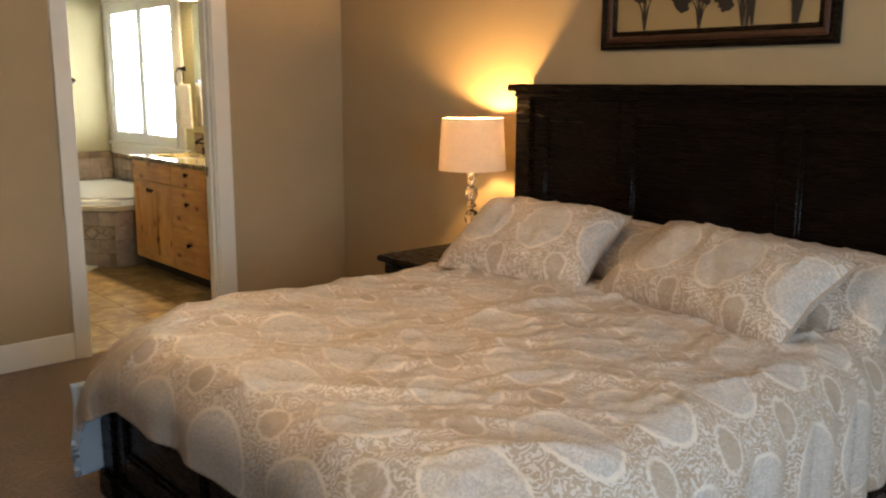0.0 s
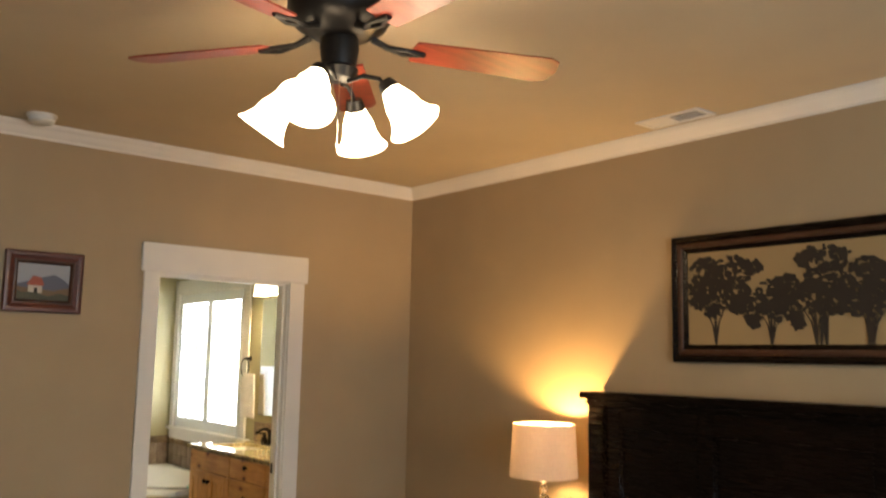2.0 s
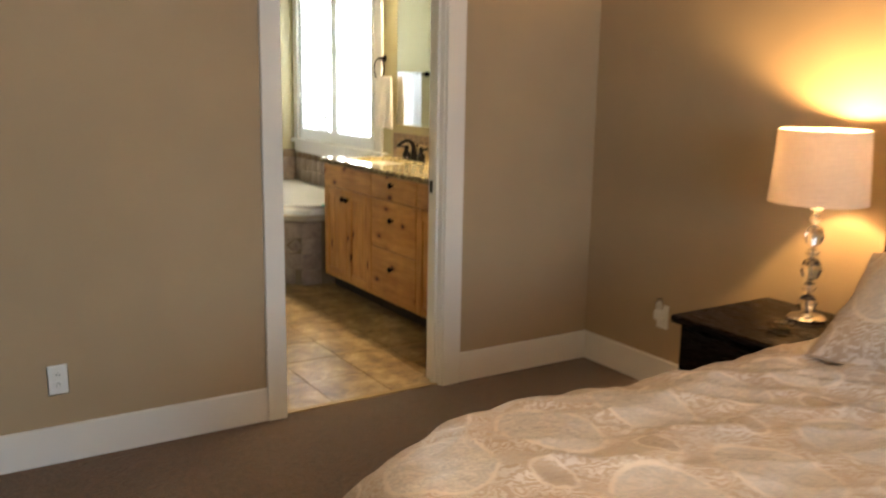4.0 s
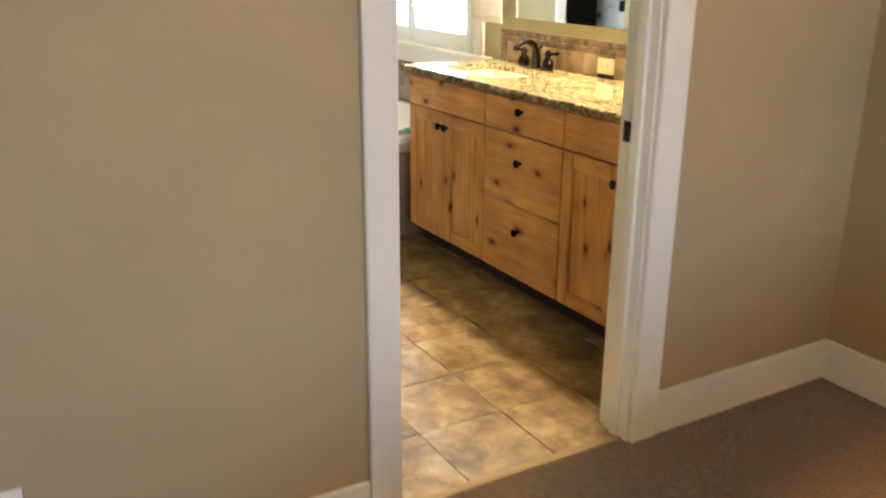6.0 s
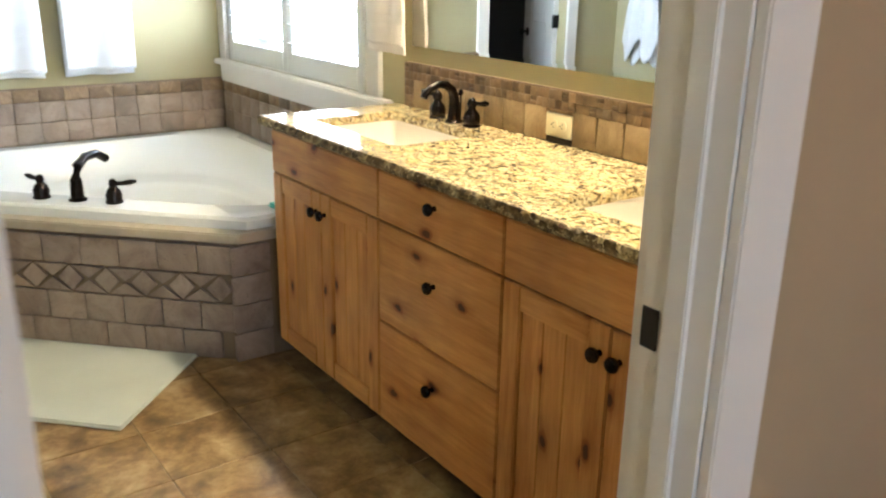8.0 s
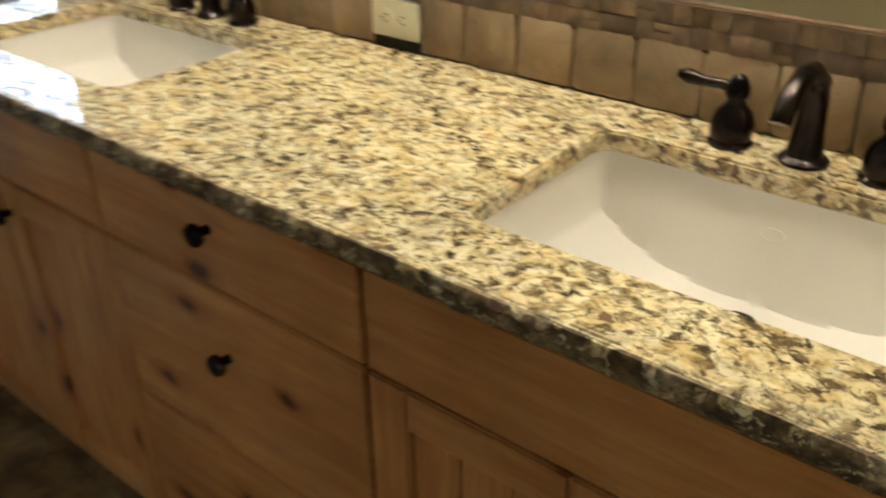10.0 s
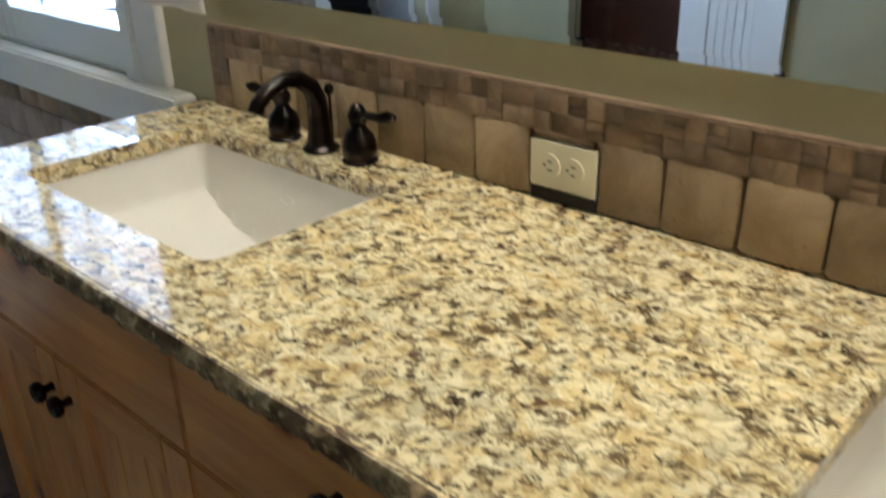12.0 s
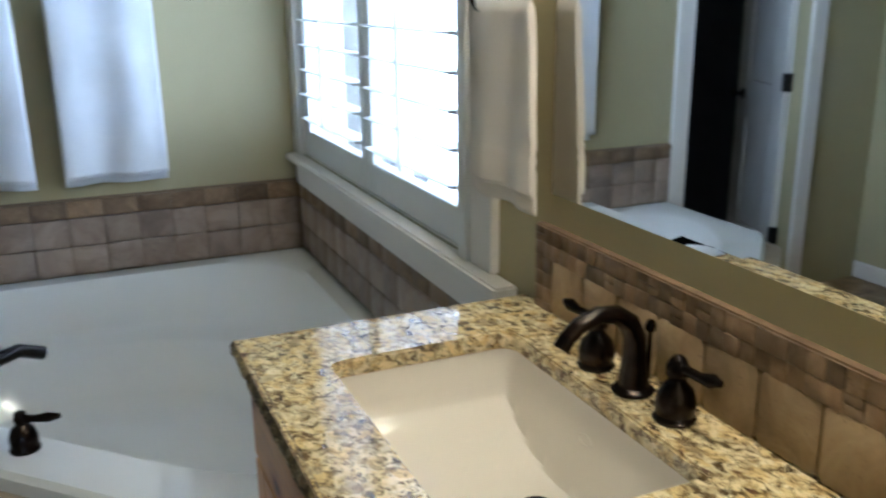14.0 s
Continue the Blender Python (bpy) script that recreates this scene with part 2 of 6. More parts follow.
# granite: cream and gold grains with grey quartz, bound by short dark seams
def granite(name, rough, lo, hi):
    m = mat(name, (0.6, 0.5, 0.3), rough, Coat_Weight=0.3 if rough < 0.2 else 0.0, Coat_Roughness=0.03)
    t = Net(m)
    v = t.coords((1.0, 0.78, 1.0), (0, 0, 0.5))
    wz = t.n("TexNoise")
    wz.inputs["Scale"].default_value, wz.inputs["Detail"].default_value = 48, 5
    t.link(v, wz.inputs["Vector"])
    warp = t.n("VectorMath")
    warp.operation = "MULTIPLY_ADD"
    t.link(wz.outputs[1], warp.inputs[0])
    warp.inputs[1].default_value = (0.026, 0.026, 0.026)
    t.link(v, warp.inputs[2])
    wv = warp.outputs[0]
    pick = t.n("SeparateColor")
    t.link(t.voronoi(wv, 58, out="Color"), pick.inputs[0])
    grain = t.ramp(pick.outputs[0], (0.0, (0.64, 0.51, 0.25)), (0.16, (0.72, 0.60, 0.33)), (0.42, (0.77, 0.68, 0.42)), (0.80, (0.80, 0.74, 0.51)), (0.95, (0.60, 0.54, 0.36)), (1.0, (0.46, 0.39, 0.24)))
    soft_ = t.ramp(t.noise(wv, 70, 4, 0.65), (0.36, (0.48, 0.39, 0.25)), (0.465, (0.90, 0.85, 0.76)), (0.58, (1.08, 1.06, 1.02)))
    grain = t.mix(0.85, grain, soft_, "MULTIPLY")
    gate = t.ramp(t.noise(v, 20, 4, 0.6), (0.36, 0.35), (0.52, 1.0))
    fleck = t.ramp(t.noise(wv, 60, 6, 0.72), (lo, 1.0), (hi, 0.0))
    ink = t.ramp(t.noise(v, 60, 3), (0.40, (0.052, 0.036, 0.017)), (0.52, (0.14, 0.098, 0.045)), (0.64, (0.26, 0.19, 0.095)))
    grain = t.mix(t.math("MULTIPLY", fleck, gate), grain, ink)
    fine = t.ramp(t.noise(wv, 120, 5, 0.7), (0.39, 0.9), (0.43, 0.0))
    grain = t.mix(fine, grain, (0.10, 0.068, 0.03))
    gate2 = t.ramp(t.noise(wv, 42, 5, 0.72), (0.625, 0.0), (0.655, 0.9))
    grain = t.mix(gate2, grain, (0.060, 0.038, 0.024))
    seam = t.ramp(t.voronoi(wv, 66, "DISTANCE_TO_EDGE"), (0.02, 1.0), (0.075, 0.0))
    grain = t.mix(t.math("MULTIPLY", seam, t.ramp(t.noise(v, 34, 3), (0.46, 0.0), (0.60, 0.72))), grain, (0.125, 0.087, 0.044))
    gar = t.n("SeparateColor")
    t.link(t.voronoi(wv, 95, out="Color"), gar.inputs[0])
    grain = t.mix(t.ramp(gar.outputs[2], (0.988, 0.0), (0.992, 0.8)), grain, (0.07, 0.022, 0.016))
    tone = t.ramp(t.noise(v, 4.5, 3), (0.35, (0.86, 0.84, 0.80)), (0.65, (1.06, 1.03, 0.96)))
    t.color(t.mix(1.0, grain, tone, "MULTIPLY"))
    return m


M["granite"] = granite("gold_granite", 0.08, 0.448, 0.480)
# edge copy: rough finish, extra dark flecks also paint the upright face's shade
M["granite_edge_shaded"] = granite("chiselled_shaded_granite", 0.72, 0.545, 0.60)

# quilt: woven medallions and scroll work in silver blue on sand
def brocade(name, lay=(1, 1, 1), src="UV"):
    m = mat(name, (0.5, 0.45, 0.4), 0.36, Sheen_Weight=0.06)
    t = Net(m)
    v = t.coords((3.5, 2.6, 1), src=src)
    sh = t.n("VectorMath")
    sh.operation = "ADD"
    sh.inputs[1].default_value = (0.5, 0.5, 0)
    t.link(v, sh.inputs[0])
    wob = t.noise(v, 26, 3)
    dist = []
    for vec in (v, sh.outputs[0]):
        fl = t.n("VectorMath")
        fl.operation = "FRACTION"
        t.link(vec, fl.inputs[0])
        d = t.n("VectorMath")
        d.operation = "DISTANCE"
        d.inputs[1].default_value = (0.5, 0.5, 0)
        flat = t.n("VectorMath")
        flat.operation = "MULTIPLY"
        flat.inputs[1].default_value = (1, 1, 0)
        t.link(fl.outputs[0], flat.inputs[0])
        t.link(flat.outputs[0], d.inputs[0])
        dist.append(t.math("ADD", d.outputs["Value"], t.math("MULTIPLY", t.math("SUBTRACT", wob, 0.5), 0.05)))
    a, b = dist
    ring = t.ramp(a, (0.0, 0.0), (0.352, 0.0), (0.36, 1.0), (0.382, 1.0), (0.39, 0.0))
    disc = t.ramp(a, (0.0, 1.0), (0.352, 1.0), (0.36, 0.0))
    small = t.ramp(b, (0.0, 1.0), (0.115, 1.0), (0.13, 0.0))
    ring2 = t.ramp(b, (0.0, 0.0), (0.13, 0.0), (0.14, 1.0), (0.155, 1.0), (0.165, 0.0))
    scroll = t.n("TexWave")
    scroll.wave_type = "RINGS"
    scroll.inputs["Scale"].default_value, scroll.inputs["Distortion"].default_value, scroll.inputs["Detail"].default_value, scroll.inputs["Detail Scale"].default_value = 5.0, 24.0, 3.0, 1.5
    t.link(v, scroll.inputs["Vector"])
    sc = t.ramp(scroll.outputs[1], (0.55, 0.0), (0.68, 1.0))
    flower = t.ramp(t.noise(v, 22, 3, 0.6, 2.2), (0.48, 0.0), (0.54, 1.0))
    sand, tan, silver, blue = (0.385, 0.27, 0.182), (0.35, 0.24, 0.16), (0.67, 0.59, 0.545), (0.40, 0.39, 0.395)
    col = t.mix(sc, sand, silver)
    col = t.mix(t.math("MULTIPLY", disc, 0.62), col, t.mix(flower, blue, silver))
    col = t.mix(t.math("MULTIPLY", small, 0.6), col, t.mix(flower, tan, sand))
    col = t.mix(t.math("MAXIMUM", ring, t.math("MULTIPLY", ring2, 0.7)), col, (0.76, 0.65, 0.56))
    weave = t.noise(t.coords((1, 1, 1), src=src), 420, 2)
    col = t.mix(0.22, col, t.ramp(weave, (0.3, (0.2, 0.16, 0.13)), (0.7, (0.8, 0.75, 0.7))))
    t.color(col)
    t.rough(t.math("MAXIMUM", ring, sc), 0.38, 0.26)
    hh = t.mix(0.4, t.math("MAXIMUM", ring, t.math("MAXIMUM", sc, disc)), weave)
    t.bump(hh, 0.5, 0.003)
    return m


M["quilt"] = brocade("brocade_quilt")
M["lining"] = mat("pale_blue_lining", (0.42, 0.50, 0.60), 0.8)
t = Net(M["lining"])
t.bump(t.noise(t.coords(), 150, 2), 0.4, 0.002)
M["sheet"] = painted("cream_sheet", (0.62, 0.58, 0.52), 0.9, 0.3)


def terry(name, color, pile=0.8):
    m = mat(name, color, 0.95, Sheen_Weight=0.4)
    t = Net(m)
    v = t.coords()
    f = t.noise(v, 320, 3, 0.7)
    t.color(t.ramp(t.noise(v, 6, 3), (0.3, tuple(c * 0.9 for c in color)), (0.7, color)))
    t.bump(f, pile, 0.004)
    return m


M["towel_white"] = terry("white_terry", (0.78, 0.80, 0.83))
M["towel_cream"] = terry("cream_terry", (0.93, 0.87, 0.81), 0.3)
m = M["towel_cream"]
t = Net(m)
tr, mx = t.n("BsdfTranslucent"), t.n("MixShader")
tr.inputs[0].default_value, mx.inputs[0].default_value = (0.92, 0.85, 0.79, 1), 0.12
t.link(t.b.outputs[0], mx.inputs[1]), t.link(tr.outputs[0], mx.inputs[2]), t.link(mx.outputs[0], m.node_tree.nodes["Material Output"].inputs[0])
M["rug"] = terry("pale_green_bath_mat", (0.60, 0.64, 0.58))

# ---- building helpers ----
def mesh_of(bm, name):
    me = bpy.data.meshes.new(name)
    bmesh.ops.recalc_face_normals(bm, faces=bm.faces)
    bm.to_mesh(me)
    bm.free()
    return me


def part(name, bm, material, parent=None, label="", smooth=True):
    """Links a bmesh, in world coordinates, as one mesh object under a thing or a part."""
    me = mesh_of(bm, name)
    me.materials.append(M[material])
    if smooth:
        me.shade_smooth()
        me.set_sharp_from_angle(angle=radians(38))
    ob = new(name, me)
    if parent is not None:
        ob.parent = parent
        ob.matrix_parent_inverse = parent.matrix_basis.inverted() if parent.data is None else Matrix()
    if label:
        ob["label"] = label
    return ob


def thing(name, at, label, category, group=""):
    ob = new(name)
    ob.empty_display_size = 0.1
    ob.matrix_basis = Matrix.Translation(at)
    return tagged(ob, label, category, group)


def structure(name, bm, material, label="", smooth=False):
    return tagged(part(name, bm, material, None, label, smooth), label or name.replace("_", " "), kind="structure")


def box(a, b, bevel=0.0, seg=2, bm=None):
    own = bmesh.new()
    bmesh.ops.create_cube(own, size=1)
    lo, hi = [min(p) for p in zip(a, b)], [max(p) for p in zip(a, b)]
    for v in own.verts:
        v.co = [lo[i] if v.co[i] < 0 else hi[i] for i in range(3)]
    if bevel:
        bmesh.ops.bevel(own, geom=own.edges[:], offset=bevel, segments=seg, affect="EDGES", clamp_overlap=True)
    return join(bm, own)


def join(bm, own):
    if bm is None:
        return own
    me = bpy.data.meshes.new("tmp")
    own.to_mesh(me)
    own.free()
    bm.from_mesh(me)
    bpy.data.meshes.remove(me)
    return bm


def lathe(profile, at=(0, 0, 0), m=None, seg=24, bm=None):
    """Turns (radius, height) pairs round the z axis, then lays them by m or at a place."""
    own = bmesh.new()
    rings = []
    for r, z in profile:
        rings.append([own.verts.new((r * math.cos(i * math.tau / seg), r * math.sin(i * math.tau / seg), z)) for i in range(seg)])
    for p, q in zip(rings, rings[1:]):
        for i in range(seg):
            own.faces.new((p[i], p[(i + 1) % seg], q[(i + 1) % seg], q[i]))
    for ring, r in ((rings[0], profile[0][0]), (rings[-1], profile[-1][0])):
        if r < 0.0105:
            own.faces.new(ring)
    own.transform(m if m is not None else Matrix.Translation(at))
    return join(bm, own)


def tube(points, radius, seg=10, bm=None):
    """A round bar along points; radius may be one number or one per point."""
    own = bmesh.new()
    pts = [Vector(p) for p in points]
    rad = radius if isinstance(radius, (list, tuple)) else [radius] * len(pts)
    rings, up = [], Vector((0.13, 0.27, 0.95))
    for i, p in enumerate(pts):
        d = (pts[min(i + 1, len(pts) - 1)] - pts[max(i - 1, 0)]).normalized()
        a = d.cross(up).normalized() if abs(d.dot(up)) < 0.99 else d.cross(Vector((1, 0, 0))).normalized()
        b = d.cross(a)
        rings.append([own.verts.new(p + rad[i] * (a * math.cos(k * math.tau / seg) + b * math.sin(k * math.tau / seg))) for k in range(seg)])
    for p, q in zip(rings, rings[1:]):
        for i in range(seg):
            own.faces.new((p[i], p[(i + 1) % seg], q[(i + 1) % seg], q[i]))
    own.faces.new(rings[0]), own.faces.new(rings[-1])
    return join(bm, own)


def prism(poly, z0, z1, bevel=0.0, bm=None):
    own = bmesh.new()
    low = [own.verts.new((x, y, z0)) for x, y in poly]
    top = [own.verts.new((x, y, z1)) for x, y in poly]
    own.faces.new(low), own.faces.new(top)
    n = len(poly)
    for i in range(n):
        own.faces.new((low[i], low[(i + 1) % n], top[(i + 1) % n], top[i]))
    if bevel:
        bmesh.ops.recalc_face_normals(own, faces=own.faces)
        bmesh.ops.bevel(own, geom=own.edges[:], offset=bevel, segments=2, affect="EDGES", clamp_overlap=True)
    return join(bm, own)


def hollow(outer, inner, z0, z1):
    """A closed kerb between two outlines with the same number of corners."""
    own = bmesh.new()
    rings = [[own.verts.new((x, y, z)) for x, y in poly] for poly, z in ((outer, z0), (outer, z1), (inner, z1), (inner, z0))]
    n = len(outer)
    for k in range(4):
        p, q = rings[k], rings[(k + 1) % 4]
        for i in range(n):
            own.faces.new((p[i], p[(i + 1) % n], q[(i + 1) % n], q[i]))
    return own


def slab(axis, lo, hi, u, w, holes=()):
    """A wall between two planes of one axis, over spans u (the other level axis) and w (height), with holes (u0, u1, w0, w1) through it."""
    us = sorted({*u, *[h[0] for h in holes], *[h[1] for h in holes]})
    ws = sorted({*w, *[h[2] for h in holes], *[h[3] for h in holes]})
    own = bmesh.new()

    def solid(i, j):
        if not (0 <= i < len(us) - 1 and 0 <= j < len(ws) - 1):
            return False
        cu, cw = (us[i] + us[i + 1]) / 2, (ws[j] + ws[j + 1]) / 2
        return not any(h[0] < cu < h[1] and h[2] < cw < h[3] for h in holes)

    def at(d, a, b):
        return own.verts.new((d, a, b) if axis == "x" else (a, d, b) if axis == "y" else (a, b, d))

    for i in range(len(us) - 1):
        for j in range(len(ws) - 1):
            if not solid(i, j):
                continue
            a0, a1, b0, b1 = us[i], us[i + 1], ws[j], ws[j + 1]
            for d in (lo, hi):
                own.faces.new([at(d, a0, b0), at(d, a1, b0), at(d, a1, b1), at(d, a0, b1)])
            for di, dj, p, q in ((-1, 0, (a0, b0), (a0, b1)), (1, 0, (a1, b0), (a1, b1)), (0, -1, (a0, b0), (a1, b0)), (0, 1, (a0, b1), (a1, b1))):
                if not solid(i + di, j + dj):
                    own.faces.new([at(lo, *p), at(hi, *p), at(hi, *q), at(lo, *q)])
    bmesh.ops.remove_doubles(own, verts=own.verts, dist=1e-5)
    return own


# ---- plan ----
CEIL, BCEIL = 2.76, 2.70           # ceilings of the bedroom and the bathroom
DX0, DX1, DZ = -1.708, -0.922, 2.055   # the doorway between them
WALL = 0.115                        # its wall
WY0, WY1, WZ0, WZ1 = 2.45, 3.86, 0.92, 2.22  # bathroom window opening
FAR, SIDE = 3.95, -3.0              # far wall and the side wall opposite the vanity
BW, BS = -5.4, -6.2                 # bedroom's west and south walls
CLX0, CLX1 = -2.505, -1.815           # closet doorway in the far wall
SHY0, SHY1 = 2.70, 3.36             # shower opening in the side wall

# ---- structure ----
structure("floor_bedroom", box((BW, BS, -0.12), (0, 0.03, 0)), "carpet", "brown cut-pile carpet over the bedroom floor")
structure("floor_bathroom", box((SIDE, 0.03, -0.12), (0, FAR, -0.006)), "grout", "tan grout bed under the bathroom floor tiles")
structure("ceiling", box((BW, BS, CEIL), (0.0, 0, CEIL + 0.1)), "ceiling", "tan painted bedroom ceiling")
structure("ceiling_bathroom", box((SIDE, WALL, BCEIL), (0, FAR, BCEIL + 0.1)), "wall_bath", "painted bathroom ceiling")
structure("wall_east", box((0, BS - 0.15, -0.12), (0.16, 0.055, CEIL + 0.1)), "wall_bed", "taupe painted bedroom wall behind the bed")
structure("wall_vanity", slab("x", 0, 0.16, (0.055, FAR + 0.12), (-0.12, CEIL + 0.1), [(WY0, WY1, WZ0, WZ1)]), "wall_bath", "olive painted bathroom wall with the window")
structure("wall_north", slab("y", 0, 0.055, (BW - 0.15, 0), (0, CEIL + 0.1), [(DX0 - 0.02, DX1 + 0.02, -1, DZ + 0.02)]), "wall_bed", "taupe painted bedroom wall with the bathroom doorway")
structure("wall_north_bath_side", slab("y", 0.055, WALL, (SIDE - 0.12, 0), (0, CEIL + 0.1), [(DX0 - 0.02, DX1 + 0.02, -1, DZ + 0.02)]), "wall_bath", "olive painted bathroom side of the doorway wall")
structure("wall_west", box((BW - 0.15, BS - 0.15, 0), (BW, 0, CEIL + 0.1)), "wall_bed", "plain taupe bedroom wall")
structure("wall_south", slab("y", BS - 0.15, BS, (BW, 0), (0, CEIL + 0.1), [(-3.75, -1.25, 0.85, 2.25)]), "wall_bed", "taupe bedroom wall with a window opening")
structure("wall_far", slab("y", FAR, FAR + 0.12, (SIDE - 0.12, 0), (0, CEIL + 0.1), [(CLX0, CLX1, -1, 2.04)]), "wall_bath", "olive painted wall behind the tub with the closet doorway")
structure("wall_side", slab("x", SIDE - 0.12, SIDE, (WALL, FAR), (0, CEIL + 0.1), [(SHY0, SHY1, 0.03, 2.1)]), "wall_bath", "olive painted bathroom wall with the shower opening")

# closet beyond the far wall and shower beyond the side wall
# closet surfaces carry their shade in the dark colour
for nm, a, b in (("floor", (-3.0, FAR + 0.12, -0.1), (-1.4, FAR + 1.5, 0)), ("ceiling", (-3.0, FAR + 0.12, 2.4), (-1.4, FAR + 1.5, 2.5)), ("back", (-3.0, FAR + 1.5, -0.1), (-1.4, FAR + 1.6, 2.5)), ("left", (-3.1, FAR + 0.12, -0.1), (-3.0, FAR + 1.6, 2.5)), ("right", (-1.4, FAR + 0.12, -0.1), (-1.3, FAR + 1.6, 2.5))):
    structure({"floor": "floor_closet", "ceiling": "ceiling_closet"}.get(nm, "wall_closet_" + nm), box(a, b), "closet", "shade-dark painted closet " + ("wall" if nm in ("back", "left", "right") else nm))
X0, X1 = -4.9, SIDE - 0.12
structure("floor_shower", box((X0, 2.5, -0.1), (X1, 4.4, 0.02)), "pebble", "pebble mosaic shower floor")
structure("ceiling_shower", box((X0, 2.5, 2.4), (X1, 4.4, 2.5)), "shower_tile", "tiled shower ceiling")
structure("wall_shower_back", box((X0 - 0.1, 2.4, -0.1), (X0, 4.5, 2.5)), "shower_tile", "brown tiled shower wall")
structure("wall_shower_left", box((X0, 4.4, -0.1), (X1, 4.5, 2.5)), "shower_tile", "brown tiled shower wall")
structure("wall_shower_right", box((X0, 2.4, -0.1), (X1, 2.5, 2.5)), "shower_tile", "brown tiled shower wall")
ob = thing("shower_bench", (X0 + 0.2, 3.9, 0.02), "brown tiled shower bench with a pale stone seat", "bench")
part("base", box((X0 + 0.003, 3.4, 0.02), (X0 + 0.40, 4.397, 0.50), 0.004), "shower_tile", ob)
part("seat", box((X0 + 0.003, 3.39, 0.50), (X0 + 0.42, 4.397, 0.53), 0.006), "splash", ob, "pale stone seat slab")
ob = thing("shower_door", (SIDE - 0.06, 3.1, 0.08), "frameless clear glass shower door with black handle", "shower door")
part("pane", box((SIDE - 0.065, SHY0 + 0.01, 0.045), (SIDE - 0.055, SHY1 - 0.01, 2.05)), "glass", ob).visible_shadow = False
part("handle", tube([(SIDE - 0.055, 3.03, 1.04), (SIDE - 0.01, 3.03, 1.04), (SIDE - 0.01, 3.03, 1.16), (SIDE - 0.055, 3.03, 1.16)], 0.009), "black", ob)
for z in (0.30, 1.75):
    part("hinge", box((SIDE - 0.075, SHY1 - 0.06, z), (SIDE - 0.045, SHY1 - 0.001, z + 0.09), 0.004), "black", ob)


# crown mouldings and baseboards, one run each
def crown(name, p, q, inward, z):
    """A stepped cove in the corner of wall and ceiling from p to q."""
    prof = [(0.0, -0.072), (0.009, -0.072), (0.011, -0.062), (0.022, -0.053), (0.034, -0.035), (0.046, -0.019), (0.054, -0.016), (0.056, -0.009), (0.068, -0.008), (0.068, 0.0), (0.0, 0.0)]
    own = bmesh.new()
    d = (Vector(q) - Vector(p)).normalized()
    rings = []
    for base, s in ((Vector(p), 1), (Vector(q), -1)):
        rings.append([own.verts.new((*(base + Vector(inward) * u + d * s * u).to_2d(), z + w - 0.002)) for u, w in prof])
    for i in range(len(prof)):
        j = (i + 1) % len(prof)
        own.faces.new((rings[0][i], rings[0][j], rings[1][j], rings[1][i]))
    own.faces.new(rings[0]), own.faces.new(rings[1])
    return structure(name, own, "trim", "white crown moulding with a stepped cove", True)


crown("crown_north", (BW, 0, 0), (0, 0, 0), (0, -1, 0), CEIL)
crown("crown_east", (0, 0, 0), (0, BS, 0), (-1, 0, 0), CEIL)
crown("crown_south", (0, BS, 0), (BW, BS, 0), (0, 1, 0), CEIL)
crown("crown_west", (BW, BS, 0), (BW, 0, 0), (1, 0, 0), CEIL)
BB = 0.15
structure("baseboard_north_a", box((BW, -0.016, 0.001), (DX0 - 0.093, -0.0005, BB), 0.004), "trim", "white painted baseboard", True)
structure("baseboard_north_b", box((DX1 + 0.1045, -0.016, 0.001), (-0.0005, -0.0005, BB), 0.004), "trim", "white painted baseboard", True)
structure("baseboard_east", box((-0.016, BS, 0.001), (-0.0005, -0.0165, BB), 0.004), "trim", "white painted baseboard", True)
structure("baseboard_side", box((SIDE + 0.0005, WALL + 0.02, 0.003), (SIDE + 0.016, SHY0 - 0.02, 0.09), 0.004), "trim", "white painted baseboard", True)
structure("baseboard_side_b", box((SIDE + 0.0005, SHY1 + 0.02, 0.003), (SIDE + 0.016, FAR - 0.001, 0.09), 0.004), "trim", "white painted baseboard", True)

# doorway: jambs with stop, casings and a wide lintel board on both faces
dr = thing("door_1", (-1.31, 0.05, 0), "white painted doorway casing with wide flat lintel", "door frame")
dr["kind"] = "structure"
for s, x in ((1, DX0), (-1, DX1)):
    part("jamb", box((x - s * 0.019, -0.001, 0.0), (x, WALL + 0.001, DZ)), "trim", dr)
    part("stop", box((x, 0.034, 0.0), (x + s * 0.012, 0.070, DZ - 0.012), 0.002), "trim", dr)
part("head_jamb", box((DX0 - 0.019, -0.001, DZ), (DX1 + 0.019, WALL + 0.001, DZ + 0.019)), "trim", dr)
part("stop", box((DX0, 0.034, DZ - 0.012), (DX1, 0.070, DZ), 0.002), "trim", dr)
for y0, y1 in ((-0.022, -0.001), (WALL + 0.001, WALL + 0.022)):
    for s, x in ((1, DX0), (-1, DX1)):
        part("casing", box((x - s * (0.092 if s > 0 else 0.104), y0, 0.001), (x - s * 0.006, y1, DZ + 0.008), 0.003), "trim", dr)
    part("lintel", box((DX0 - 0.108, y0 - 0.004 * (y0 < 0), DZ + 0.0085), (DX1 + 0.124, y1 + 0.004 * (y0 > 0), DZ + 0.165), 0.004), "trim", dr)
st = part("strike_plate", box((DX1 - 0.0025, 0.083, 0.93), (DX1 - 0.0005, 0.113, 0.99), 0.001), "black", dr, "black metal strike plate")
part("threshold", box((DX0, 0.012, 0.0), (DX1, 0.048, 0.006), 0.002), "grout", dr)

